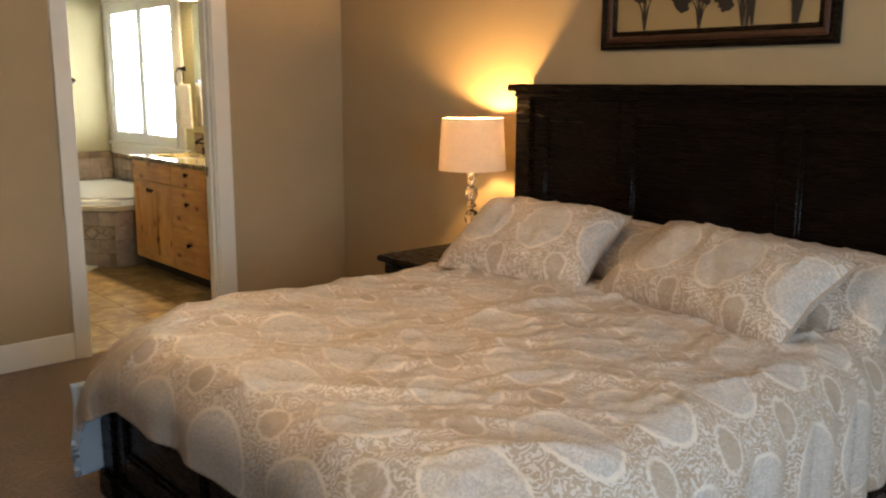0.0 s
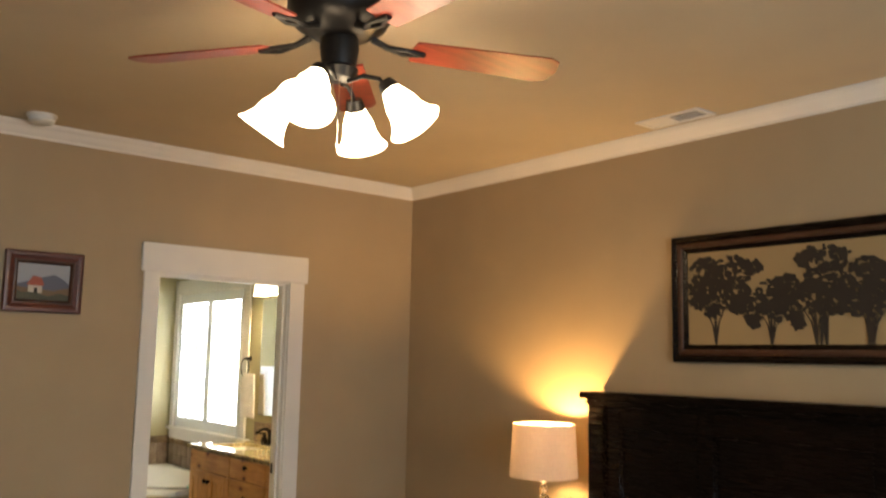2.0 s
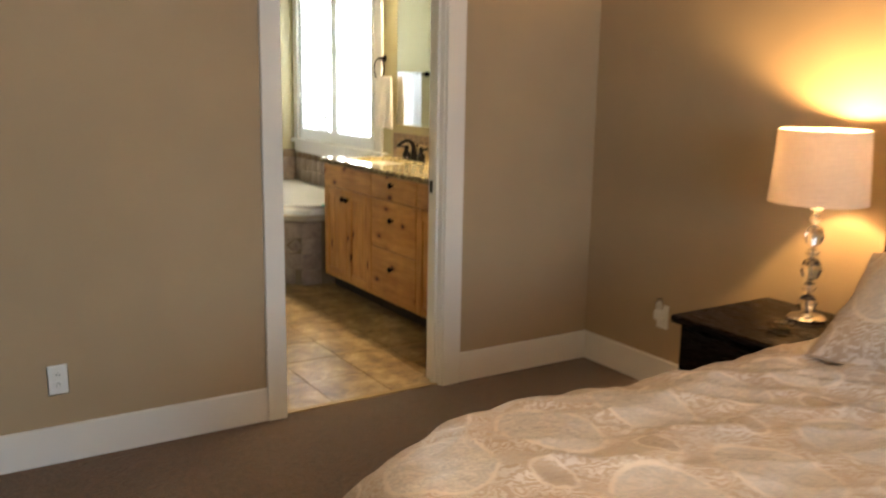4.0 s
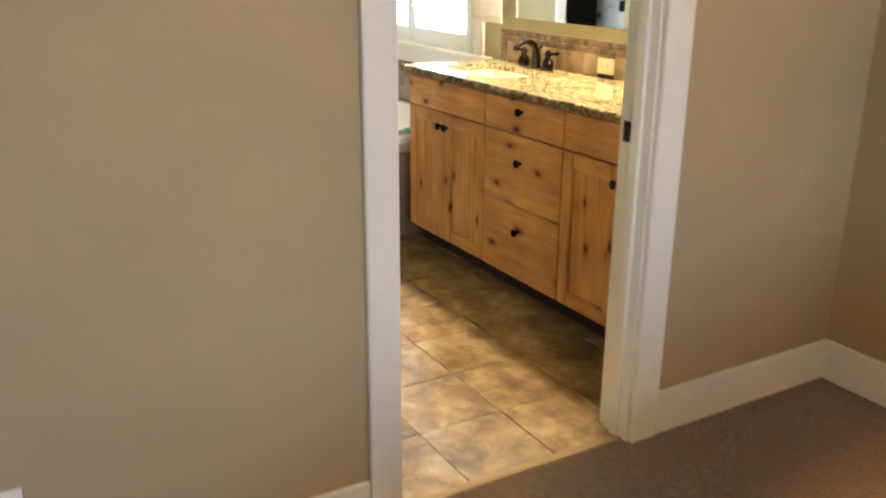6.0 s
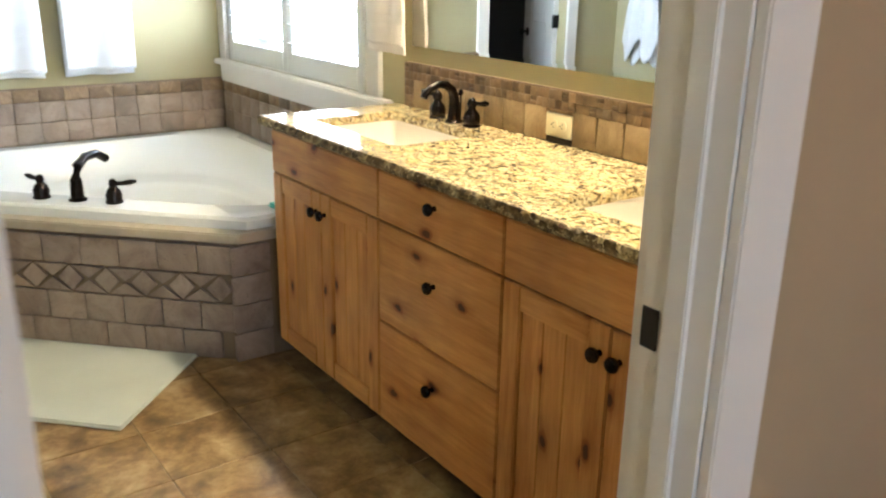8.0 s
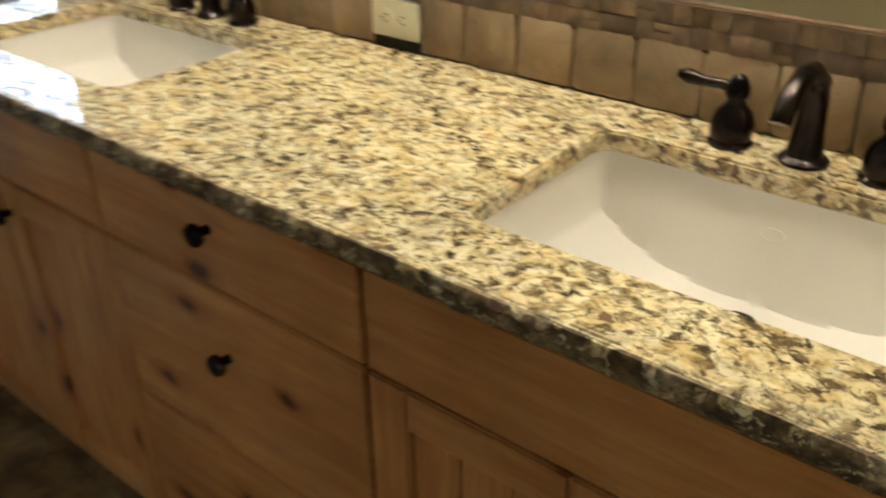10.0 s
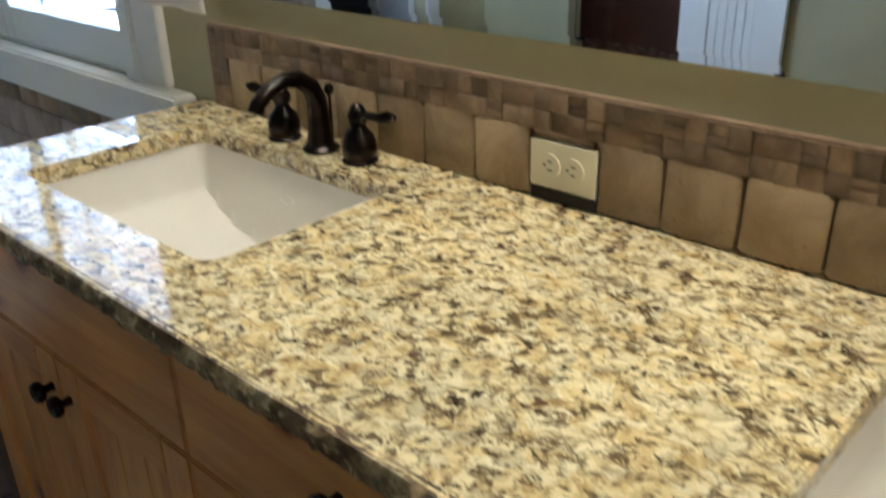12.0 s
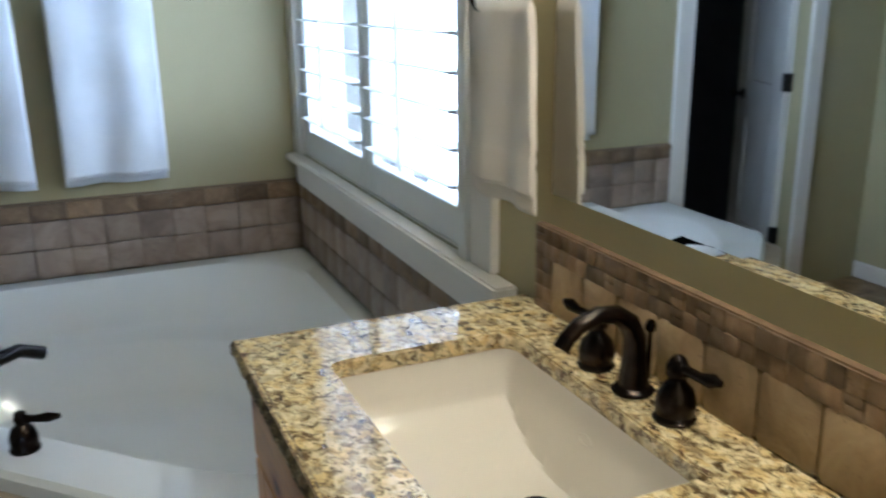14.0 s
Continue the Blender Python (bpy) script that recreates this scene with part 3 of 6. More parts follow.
# closet doorway casing with its door swung inwards
cd = thing("door_2", (-2.2, FAR, 0), "white closet doorway casing with a door standing ajar", "door")
cd["kind"] = "structure"
for s, x in ((1, CLX0), (-1, CLX1)):
    part("casing", box((x - s * 0.09, FAR - 0.02, 0.001), (x, FAR - 0.0005, 2.04), 0.003), "trim", cd)
part("lintel", box((CLX0 - 0.105, FAR - 0.024, 2.0405), (CLX1 + 0.105, FAR - 0.0005, 2.19), 0.004), "trim", cd)


def panel_door(name, w, label, cat, m, knob=True):
    """A white two-panel door with beaded boards, hinged at x = 0 and lying along +x."""
    leaf = thing(name, (0, 0, 0), label, cat)
    part("stile", box((0, -0.018, 0.01), (0.14, 0.018, 2.03), 0.002), "trim", leaf)
    part("stile", box((w - 0.14, -0.018, 0.01), (w, 0.018, 2.03), 0.002), "trim", leaf)
    for z0, z1 in ((0.01, 0.24), (0.82, 1.02), (1.90, 2.03)):
        part("rail", box((0.1405, -0.018, z0), (w - 0.1405, 0.018, z1), 0.002), "trim", leaf)
    n = 5
    bw = (w - 0.283) / n
    for z0, z1 in ((0.242, 0.818), (1.022, 1.898)):
        for i in range(n):
            part("board", box((0.1425 + i * bw, -0.009, z0), (0.1405 + (i + 1) * bw, 0.009, z1), 0.003, 1), "trim", leaf)
    if knob:
        for s in (-1, 1):
            kb = lathe([(0.0, 0), (0.030, 0.0), (0.030, 0.006), (0.011, 0.010), (0.011, 0.030), (0.024, 0.040), (0.029, 0.052), (0.024, 0.064), (0.0, 0.069)], m=Matrix.Translation((w - 0.085, s * 0.018, 0.94)) @ pose(0, 0, 0, -90 * s))
            part("knob", kb, "black", leaf, "black round door knob")
    for z in (0.22, 1.00, 1.78):
        part("hinge", box((-0.012, -0.022, z), (0.022, 0.022, z + 0.09), 0.003), "black", leaf)
    leaf.matrix_basis = m
    return leaf


cs = thing("closet_shelf", (-1.9, FAR + 1.3, 0), "dark closet shelving unit seen through the doorway", "shelf")
for z in (0.45, 0.85, 1.25, 1.65):
    part("shelf_board", box((-2.3, FAR + 1.15, z), (-1.45, FAR + 1.495, z + 0.02), 0.002), "espresso", cs)
for x in (-2.32, -1.45):
    part("upright", box((x, FAR + 1.15, 0.001), (x + 0.0195, FAR + 1.495, 1.9), 0.002), "espresso", cs)
panel_door("closet_door", 0.58, "white panelled closet door standing ajar into the closet", "door", pose(CLX0 + 0.013, FAR + 0.09, 0, 0, 0, 110))
panel_door("bathroom_door", 0.50, "white panelled door with black knob open against the wall", "door", pose(SIDE + 0.06, 2.155, 0, 0, 0, 88))


# ---- bathroom window with plantation shutters ----
wd = thing("window_1", (0, 3.15, WZ0), "bright window with white plantation shutters and wide white casing", "window")
wd["kind"] = "structure"
for a, b in (((WY0 - 0.153, WZ0), (WY0 - 0.0505, WZ1)), ((WY1, WZ0), (WY1 + 0.085, WZ1))):
    part("casing", box((-0.022, a[0], a[1]), (-0.0005, b[0], b[1]), 0.003), "trim", wd)
part("mounting_strip", box((-0.030, WY0 - 0.050, WZ0), (-0.0005, WY0, WZ1), 0.004), "shutter", wd)
part("lintel", box((-0.027, WY0 - 0.175, WZ1 + 0.0005), (-0.0005, FAR - 0.003, WZ1 + 0.14), 0.004), "trim", wd)
part("sill", box((-0.055, WY0 - 0.235, WZ0 - 0.028), (-0.0005, FAR - 0.003, WZ0 - 0.0005), 0.006), "trim", wd)
part("apron", box((-0.020, WY0 - 0.153, WZ0 - 0.118), (-0.0005, FAR - 0.003, WZ0 - 0.0285), 0.003), "trim", wd)
for a, b in (((WY0, WZ0), (WY0 + 0.004, WZ1)), ((WY1 - 0.004, WZ0), (WY1, WZ1)), ((WY0 + 0.004, WZ0), (WY1 - 0.004, WZ0 + 0.004)), ((WY0 + 0.004, WZ1 - 0.004), (WY1 - 0.004, WZ1))):
    part("reveal", box((0.0, a[0], a[1]), (0.16, b[0], b[1])), "trim", wd)
for y0, y1 in ((WY0 + 0.006, 3.154), (3.156, WY1 - 0.006)):
    pn = part("shutter_frame", box((0.002, y0, WZ0 + 0.006), (0.030, y0 + 0.05, WZ1 - 0.006), 0.002), "shutter", wd)
    part("stile", box((0.002, y1 - 0.05, WZ0 + 0.006), (0.030, y1, WZ1 - 0.006), 0.002), "shutter", pn)
    part("rail", box((0.002, y0 + 0.0505, WZ0 + 0.006), (0.030, y1 - 0.0505, WZ0 + 0.095), 0.002), "shutter", pn)
    part("rail", box((0.002, y0 + 0.0505, WZ1 - 0.095), (0.030, y1 - 0.0505, WZ1 - 0.006), 0.002), "shutter", pn)
    n = 13
    lo, hi = WZ0 + 0.098, WZ1 - 0.098
    lv = None
    for i in range(n):
        z = lo + (i + 0.5) * (hi - lo) / n
        if lv is None:
            own = prism([(0.045 * math.cos(k * math.tau / 14), 0.0055 * math.sin(k * math.tau / 14)) for k in range(14)], y0 + 0.051, y1 - 0.051)
            own.transform(Matrix(((1, 0, 0, 0), (0, 0, 1, 0), (0, 1, 0, 0), (0, 0, 0, 1))))
            own.transform(pose(0, 0, 0, 0, 6, 0))
            lv = mesh_of(own, "louver")
            lv.materials.append(M["shutter"])
        ob = new("louver", lv)
        ob.parent, ob.location = pn, (0.018, 0, z)
    part("tilt_rod", box((-0.036, (y0 + y1) / 2 - 0.006, lo + 0.03), (-0.026, (y0 + y1) / 2 + 0.006, hi - 0.03), 0.002), "shutter", pn)
part("pane", box((0.120, WY0 + 0.03, WZ0 + 0.03), (0.124, WY1 - 0.03, WZ1 - 0.03)), "glass", wd).visible_shadow = False
for a, b in (((WY0 + 0.004, WZ0 + 0.004), (WY0 + 0.04, WZ1 - 0.004)), ((WY1 - 0.04, WZ0 + 0.004), (WY1 - 0.004, WZ1 - 0.004)), ((3.13, WZ0 + 0.004), (3.18, WZ1 - 0.004)), ((WY0 + 0.041, WZ0 + 0.004), (WY1 - 0.041, WZ0 + 0.04)), ((WY0 + 0.041, WZ1 - 0.04), (WY1 - 0.041, WZ1 - 0.004))):
    part("sash", box((0.105, a[0], a[1]), (0.14, b[0], b[1]), 0.003), "white_pl", wd)
tagged(part("backdrop", box((2.2, -1.0, -1.0), (2.22, 8.0, 5.0)), "daylight", None, "bright overcast daylight outside the window", False), "bright overcast daylight outside the window", kind="structure")

# ---- bedroom: the bed ----
BX0, BX1, BY0, BY1 = -2.33, -0.13, -3.66, -1.70   # foot, head, and the two sides
BTOP = 0.665


def panelled(parent, plane, lines, w, t=0.03, mat_="espresso", rail=0.10):
    """An upright board facing -x: stiles between the given pairs, rails and sunk panels with a bead round each."""
    x0, x1 = plane, plane + t
    for y0, y1 in lines:
        part("stile", box((x0, y0, w[0]), (x1, y1, w[1]), 0.005, 3), mat_, parent)
    for (_, y), (y2, _) in zip(lines, lines[1:]):
        part("rail", box((x0, y + 0.0005, w[0]), (x1, y2 - 0.0005, w[0] + rail), 0.004), mat_, parent)
        part("rail", box((x0, y + 0.0005, w[1] - rail), (x1, y2 - 0.0005, w[1]), 0.004), mat_, parent)
        pn = part("panel", box((x0 + 0.014, y, w[0] + rail), (x1 - 0.002, y2, w[1] - rail)), mat_, parent)
        a, b, c, d = y, y2, w[0] + rail, w[1] - rail
        for p, q in (((a, c), (a + 0.014, d)), ((b - 0.014, c), (b, d)), ((a + 0.0145, c), (b - 0.0145, c + 0.014)), ((a + 0.0145, d - 0.014), (b - 0.0145, d))):
            part("bead", box((x0 + 0.004, p[0], p[1]), (x0 + 0.0135, q[0], q[1]), 0.0045, 3), mat_, pn)


bed = thing("bed", ((BX0 + BX1) / 2, (BY0 + BY1) / 2, 0), "dark espresso wooden king bed with a panelled headboard", "bed")
hb = part("headboard_cap", box((-0.165, BY0 - 0.055, 1.445), (-0.020, BY1 + 0.055, 1.48), 0.006), "espresso", bed)
part("cap_moulding", box((-0.145, BY0 - 0.035, 1.415), (-0.030, BY1 + 0.035, 1.4445), 0.010), "espresso", bed)
for y in (BY0 - 0.02, BY1 - 0.08):
    part("headboard_post", box((-0.135, y, 0.0), (-0.035, y + 0.10, 1.4145), 0.005), "espresso", bed)
panelled(bed, -0.115, [(-3.579, -3.54), (-3.155, -3.075), (-2.385, -2.305), (-1.865, -1.781)], (0.30, 1.414), 0.05)
FB0 = BX0 + 0.07
panelled(bed, FB0, [(-3.58, -3.50), (-2.99, -2.90), (-2.44, -2.35), (-1.86, -1.78)], (0.10, 0.45), 0.045)
for y in (BY0 - 0.015, BY1 - 0.085):
    part("foot_post", box((FB0 - 0.015, y, 0.0), (FB0 + 0.085, y + 0.10, 0.46), 0.005), "espresso", bed)
    part("foot_plinth", box((FB0 - 0.03, y - 0.015, 0.0), (FB0 + 0.10, y + 0.115, 0.10), 0.006), "espresso", bed)
part("foot_base", box((FB0 - 0.012, BY0 + 0.086, 0.0), (FB0 + 0.05, BY1 - 0.086, 0.099), 0.006), "espresso", bed)
for y in (BY0 - 0.005, BY1 - 0.035):
    part("side_rail", box((FB0 + 0.086, y, 0.12), (-0.136, y + 0.04, 0.42), 0.005), "espresso", bed)
mt = tagged(part("mattress", box((BX0 + 0.25, BY0 + 0.10, 0.30), (-0.14, BY1 - 0.10, 0.60), 0.06, 4), "sheet"), "cream covered king mattress under the quilt", "mattress")


# quilt: one draped sheet, crumpled, hanging over foot and sides
def drape():
    nu, nv = 260, 280
    ox, oy = -0.62, 0.0
    x0, x1, y0, y1 = BX0 - 0.03, -0.30, BY0 - 0.03, BY1 + 0.03
    hang_f, hang_s = 0.15, 0.40
    L, W = (x1 - x0) + hang_f, (y1 - y0) + 2 * hang_s
    own = bmesh.new()
    uv = own.loops.layers.uv.new("UVMap")
    grid = {}
    r = 0.15

    def over(s, length, edge, out):
        """Along the surface from the middle: level, then a rounded turn, then down."""
        if s <= length:
            return s, 0.0
        a = s - length
        arc = r * math.pi / 2
        if a < arc:
            return length + r * math.sin(a / r), r * (1 - math.cos(a / r))
        return length + r, r + (a - arc)

    for i in range(nu + 1):
        for j in range(nv + 1):
            u, v = i / nu * L, j / nv * W
            sx, dx = over(u, x1 - x0 - r, 0, 0)
            c = v - W / 2
            half = (y1 - y0) / 2 - r
            sy, dy = over(abs(c), half, 0, 0)
            x, y = x1 - sx, (y0 + y1) / 2 + math.copysign(sy, c)
            drop = max(dx, dy) if min(dx, dy) <= 0 else math.hypot(dx, dy) * 0.92
            sag = 0.20 * max(0, 1 - math.hypot(x - x0, abs(y - (y0 + y1) / 2) - (y1 - y0) / 2) / 0.42) ** 1.3
            z = BTOP - drop - sag
            p = Vector((x * 2.1, y * 2.1, 1.7))
            q = noise.noise(p * 0.9) * 0.016 + noise.noise(Vector((x * 4.5 + y * 2, y * 7 - x * 2, 3.1))) * 0.012 + noise.noise(Vector((x * 9 + y * 5, y * 15 - x * 6, 9.1))) * 0.003
            ridge = abs(noise.noise(Vector((x * 2.6 + y * 1.4, y * 4.2, 4.0))))
            q += 0.012 * max(0, 1 - ridge * 3.4) ** 2 + 0.005 * max(0, 1 - abs(noise.noise(Vector((x * 4 - y * 3, y * 7 + x * 3, 7.0)))) * 3.5) ** 2
            q += 0.004 * max(0, 1 - abs(noise.noise(Vector((x * 7 + y * 2, y * 16 - x * 3, 12.0)))) * 5) ** 2 
            along_, cross_ = x * 0.74 - y * 0.67, x * 0.67 + y * 0.74
            fold = abs(noise.noise(Vector((along_ * 0.9, cross_ * 4.6, 21.0))))
            q += 0.015 * max(0, 1 - fold * 2.8) ** 2
            fold = abs(noise.noise(Vector((along_ * 1.6 + 4, cross_ * 9.0, 33.0))))
            q += 0.007 * max(0, 1 - fold * 3.6) ** 2
            level = math.exp(-drop / 0.10)
            z += (q + 0.020 * max(0, 1 - (abs(c) / (half + r)) ** 2)) * level
            hang = min(1, drop / 0.22) ** 1.5
            if dx > dy:
                x -= (0.011 * math.sin(y * 13 + 4 * noise.noise(p)) + 0.013 * noise.noise(Vector((y * 5, z * 3, 2.0)))) * hang
            elif dy > 0:
                y += math.copysign((0.020 * math.sin(x * 19 + 3 * noise.noise(p)) + 0.010 * noise.noise(Vector((x * 6, z * 3, 5.0)))) * hang, c)
            grid[i, j] = own.verts.new((x, y, max(z, 0.10))), (u, v)
    for i in range(nu):
        for j in range(nv):
            k = [(i, j), (i + 1, j), (i + 1, j + 1), (i, j + 1)]
            f = own.faces.new([grid[a][0] for a in k])
            for lp, a in zip(f.loops, k):
                lp[uv].uv = grid[a][1]
    return own


q = tagged(part("quilt", drape(), "quilt"), "sand and silver-blue brocade quilt with medallions over the bed", "quilt")
own = bmesh.new()
g = {}
for i in range(15):
    for j in range(19):
        f, h = i / 14, j / 18
        g[i, j] = own.verts.new((-2.358 + 0.14 * f + 0.008 * math.sin(h * 5) * (1 - f), -1.650 + 0.010 * math.sin(f * 9 + h) * h + 0.015 * h, 0.43 - (0.29 + 0.02 * f) * h))
for i in range(14):
    for j in range(18):
        own.faces.new((g[i, j], g[i + 1, j], g[i + 1, j + 1], g[i, j + 1]))
ob = part("corner_fold", own, "lining", q, "pale blue lining turned out at the corner")
md = ob.modifiers.new("thick", "SOLIDIFY")
md.thickness, md.offset = 0.006, 0
sol = q.modifiers.new("thick", "SOLIDIFY")
sol.thickness, sol.offset, sol.material_offset = 0.016, -1, 1
q.data.materials.append(M["lining"])


def pillow(w, h, d):
    """A plump cushion with pinched corners, its long side along y, lying in the yz plane and facing -x."""
    own = bmesh.new()
    uv = own.loops.layers.uv.new("UVMap")
    n, m2 = 40, 26
    for side in (-1, 1):
        g = {}
        for i in range(n + 1):
            for j in range(m2 + 1):
                a, b = i / n * 2 - 1, j / m2 * 2 - 1
                bulge = (max(0, (1 - a ** 4)) * max(0, (1 - b ** 4))) ** 0.55
                pin = 1 - 0.05 * (1 - abs(a)) * abs(b) ** 3
                pin2 = 1 - 0.07 * (1 - abs(b)) * abs(a) ** 3
                wr = 0.014 * noise.noise(Vector((a * 3 + w, b * 3, side * 2.0))) + 0.010 * noise.noise(Vector((a * 7 - b * 3 + w, b * 4, side * 4.0))) + 0.012 * max(0, 1 - 4 * abs(noise.noise(Vector((a * 4.5 + w * 9, b * 1.6 + a, side * 6.0))))) ** 2
                y, z = a * w / 2 * pin2, b * h / 2 * pin
                g[i, j] = own.verts.new((side * (d / 2 * bulge + wr * bulge), y, z)), (a * w / 2 + 0.23, b * h / 2 + 0.19)
        for i in range(n):
            for j in range(m2):
                k = [(i, j), (i + 1, j), (i + 1, j + 1), (i, j + 1)]
                f = own.faces.new([g[c][0] for c in k])
                for lp, c in zip(f.loops, k):
                    lp[uv].uv = g[c][1]
    bmesh.ops.remove_doubles(own, verts=own.verts, dist=0.0008)
    return own


for nm, m, w, h in (("pillow", pose(-0.60, -2.23, 0.815, 2, 60, 13), 0.71, 0.49), ("pillow", pose(-0.57, -3.10, 0.800, 4, 60, -5), 0.82, 0.46)):
    own = pillow(w, h, 0.20)
    own.transform(m)
    ob = tagged(part("pillow", own, "quilt"), "brocade pillow sham propped against the headboard", "pillow", "pillows on the bed")
    rim = [m @ Vector((0, a * w / 2 * (1 - 0.07 * (1 - abs(b)) * abs(a) ** 3), b * h / 2 * (1 - 0.05 * (1 - abs(a)) * abs(b) ** 3))) for a, b in [(i / 10, -1) for i in range(-10, 10)] + [(1, i / 6) for i in range(-6, 6)] + [(-i / 10, 1) for i in range(-10, 10)] + [(-1, -i / 6) for i in range(-6, 7)]]
    part("piping", tube(rim, 0.005, 6), "quilt", ob, "corded piping")
for y, z, tip in ((-2.30, 0.755, 0), (-3.24, 0.765, 3)):
    own = pillow(0.84, 0.44, 0.18)
    own.transform(pose(-0.34, y, z, tip, 60, 0))
    tagged(part("pillow", own, "quilt"), "brocade pillow behind the front shams", "pillow", "pillows on the bed")

# ---- nightstand, lamp and small things beside the bed ----
NX0, NX1, NY0, NY1, NZ = -0.60, -0.05, -1.615, -1.18, 0.60
ns = thing("nightstand", (-0.33, -1.39, 0), "dark espresso wooden nightstand with two drawers", "nightstand")
part("top", box((NX0 - 0.02, NY0 - 0.015, NZ - 0.03), (NX1, NY1 + 0.02, NZ), 0.006), "espresso", ns)
part("body", box((NX0 + 0.02, NY0, 0.08), (NX1 - 0.005, NY1, NZ - 0.0305), 0.004), "espresso", ns)
part("plinth", box((NX0, NY0 - 0.008, 0.0), (NX1 - 0.003, NY1 + 0.008, 0.08), 0.006), "espresso", ns)
for z0, z1 in ((0.10, 0.32), (0.335, 0.555)):
    dw = part("drawer", box((NX0 + 0.002, NY0 + 0.02, z0), (NX0 + 0.0195, NY1 - 0.02, z1), 0.004), "espresso", ns)
    part("knob", lathe([(0.006, 0), (0.006, 0.012), (0.015, 0.020), (0.012, 0.028), (0.0, 0.03)], m=pose(NX0 + 0.002, (NY0 + NY1) / 2, (z0 + z1) / 2, 0, -90, 0)), "bronze", dw)

LX, LY = -0.225, -1.465
lp = thing("table_lamp", (LX, LY, NZ), "lit table lamp with linen drum shade and crystal stem", "lamp")
part("base", lathe([(0.0, 0), (0.068, 0.0), (0.070, 0.010), (0.060, 0.020), (0.020, 0.028), (0.0, 0.030)], (LX, LY, NZ)), "chrome", lp, "chrome disc base")
part("stem", tube([(LX, LY, NZ + 0.02), (LX, LY, 1.09)], 0.005), "chrome", lp)
z = NZ + 0.03
for i, (r, h) in enumerate(((0.036, 0.07), (0.026, 0.045), (0.040, 0.085), (0.024, 0.035), (0.036, 0.080), (0.024, 0.04), (0.031, 0.055))):
    part("crystal_bead", lathe([(0.007, 0), (r * 0.7, h * 0.12), (r, h * 0.5), (r * 0.7, h * 0.88), (0.007, h)], (LX, LY, z), seg=10), "crystal", lp, "faceted clear crystal", False)
    z += h + 0.004
part("socket", lathe([(0.016, 0), (0.018, 0.05), (0.014, 0.06), (0.0, 0.062)], (LX, LY, 1.05)), "chrome", lp)
SZ0, SZ1, SR0, SR1 = 1.045, 1.308, 0.174, 0.158
part("shade", lathe([(SR0, 0), (SR1, SZ1 - SZ0), (SR1 - 0.003, SZ1 - SZ0), (SR0 - 0.003, 0), (SR0, 0)], (LX, LY, SZ0), seg=48), "shade", lp, "cream linen drum shade")
sp = bmesh.new()
for k in range(3):
    a = k * math.tau / 3 + 0.4
    tube([(LX, LY, 1.285), (LX + (SR1 - 0.005) * math.cos(a), LY + (SR1 - 0.005) * math.sin(a), 1.295)], 0.002, 6, sp)
part("spider", tube([(LX, LY, 1.09), (LX, LY, 1.315)], 0.003, 6, sp), "chrome", lp)
part("bulb", lathe([(0.012, 0), (0.016, 0.02), (0.030, 0.06), (0.030, 0.075), (0.018, 0.098), (0.0, 0.103)], (LX + 0.02, LY, 1.11), seg=16), "bulb", lp, "lit bulb")
lamp("POINT", "table_lamp_light", Matrix.Translation((LX + 0.02, LY, 1.235)), 44, WARM, r=0.03)

nl = thing("plug_in_air_freshener", (-0.03, -0.55, 0.40), "small clear and white plug-in freshener in a wall outlet", "air freshener")
part("plate", box((-0.007, -0.585, 0.30), (-0.0005, -0.515, 0.415), 0.002), "white_pl", nl)
part("body", box((-0.05, -0.575, 0.345), (-0.0075, -0.525, 0.40), 0.010, 3), "white_pl", nl)
part("bottle", lathe([(0.016, 0), (0.020, 0.008), (0.020, 0.03), (0.012, 0.04), (0.012, 0.05), (0.0, 0.052)], (-0.03, -0.55, 0.4005), seg=14), "crystal", nl)
ob = thing("glass_dish", (-0.42, -1.50, NZ), "small clear glass dish on the nightstand", "dish")
part("bowl", lathe([(0.0, 0), (0.030, 0.0), (0.045, 0.014), (0.048, 0.028), (0.045, 0.028), (0.040, 0.014), (0.0, 0.006)], (-0.42, -1.50, NZ), seg=20), "crystal", ob)


# ---- pictures ----
def frame_box(parent, axis, u, w, bands):
    """A mitred frame round the rectangle u by w: for each band its material, its name and its profile (inset, height off the wall)."""
    for name, material, prof in bands:
        corner = lambda k, d: ((u[0] + d, w[0] + d), (u[1] - d, w[0] + d), (u[1] - d, w[1] - d), (u[0] + d, w[1] - d))[k]
        for k in range(4):
            own = bmesh.new()
            ends = []
            for c in (k, (k + 1) % 4):
                ring = []
                for d, h in prof:
                    a, b = corner(c, d)
                    ring.append(own.verts.new((-h, a, b) if axis == "x" else (a, -h, b)))
                ends.append(ring)
            n = len(prof)
            for i in range(n):
                j = (i + 1) % n
                own.faces.new((ends[0][i], ends[0][j], ends[1][j], ends[1][i]))
            own.faces.new(ends[0]), own.faces.new(ends[1])
            part(name, own, material, parent)


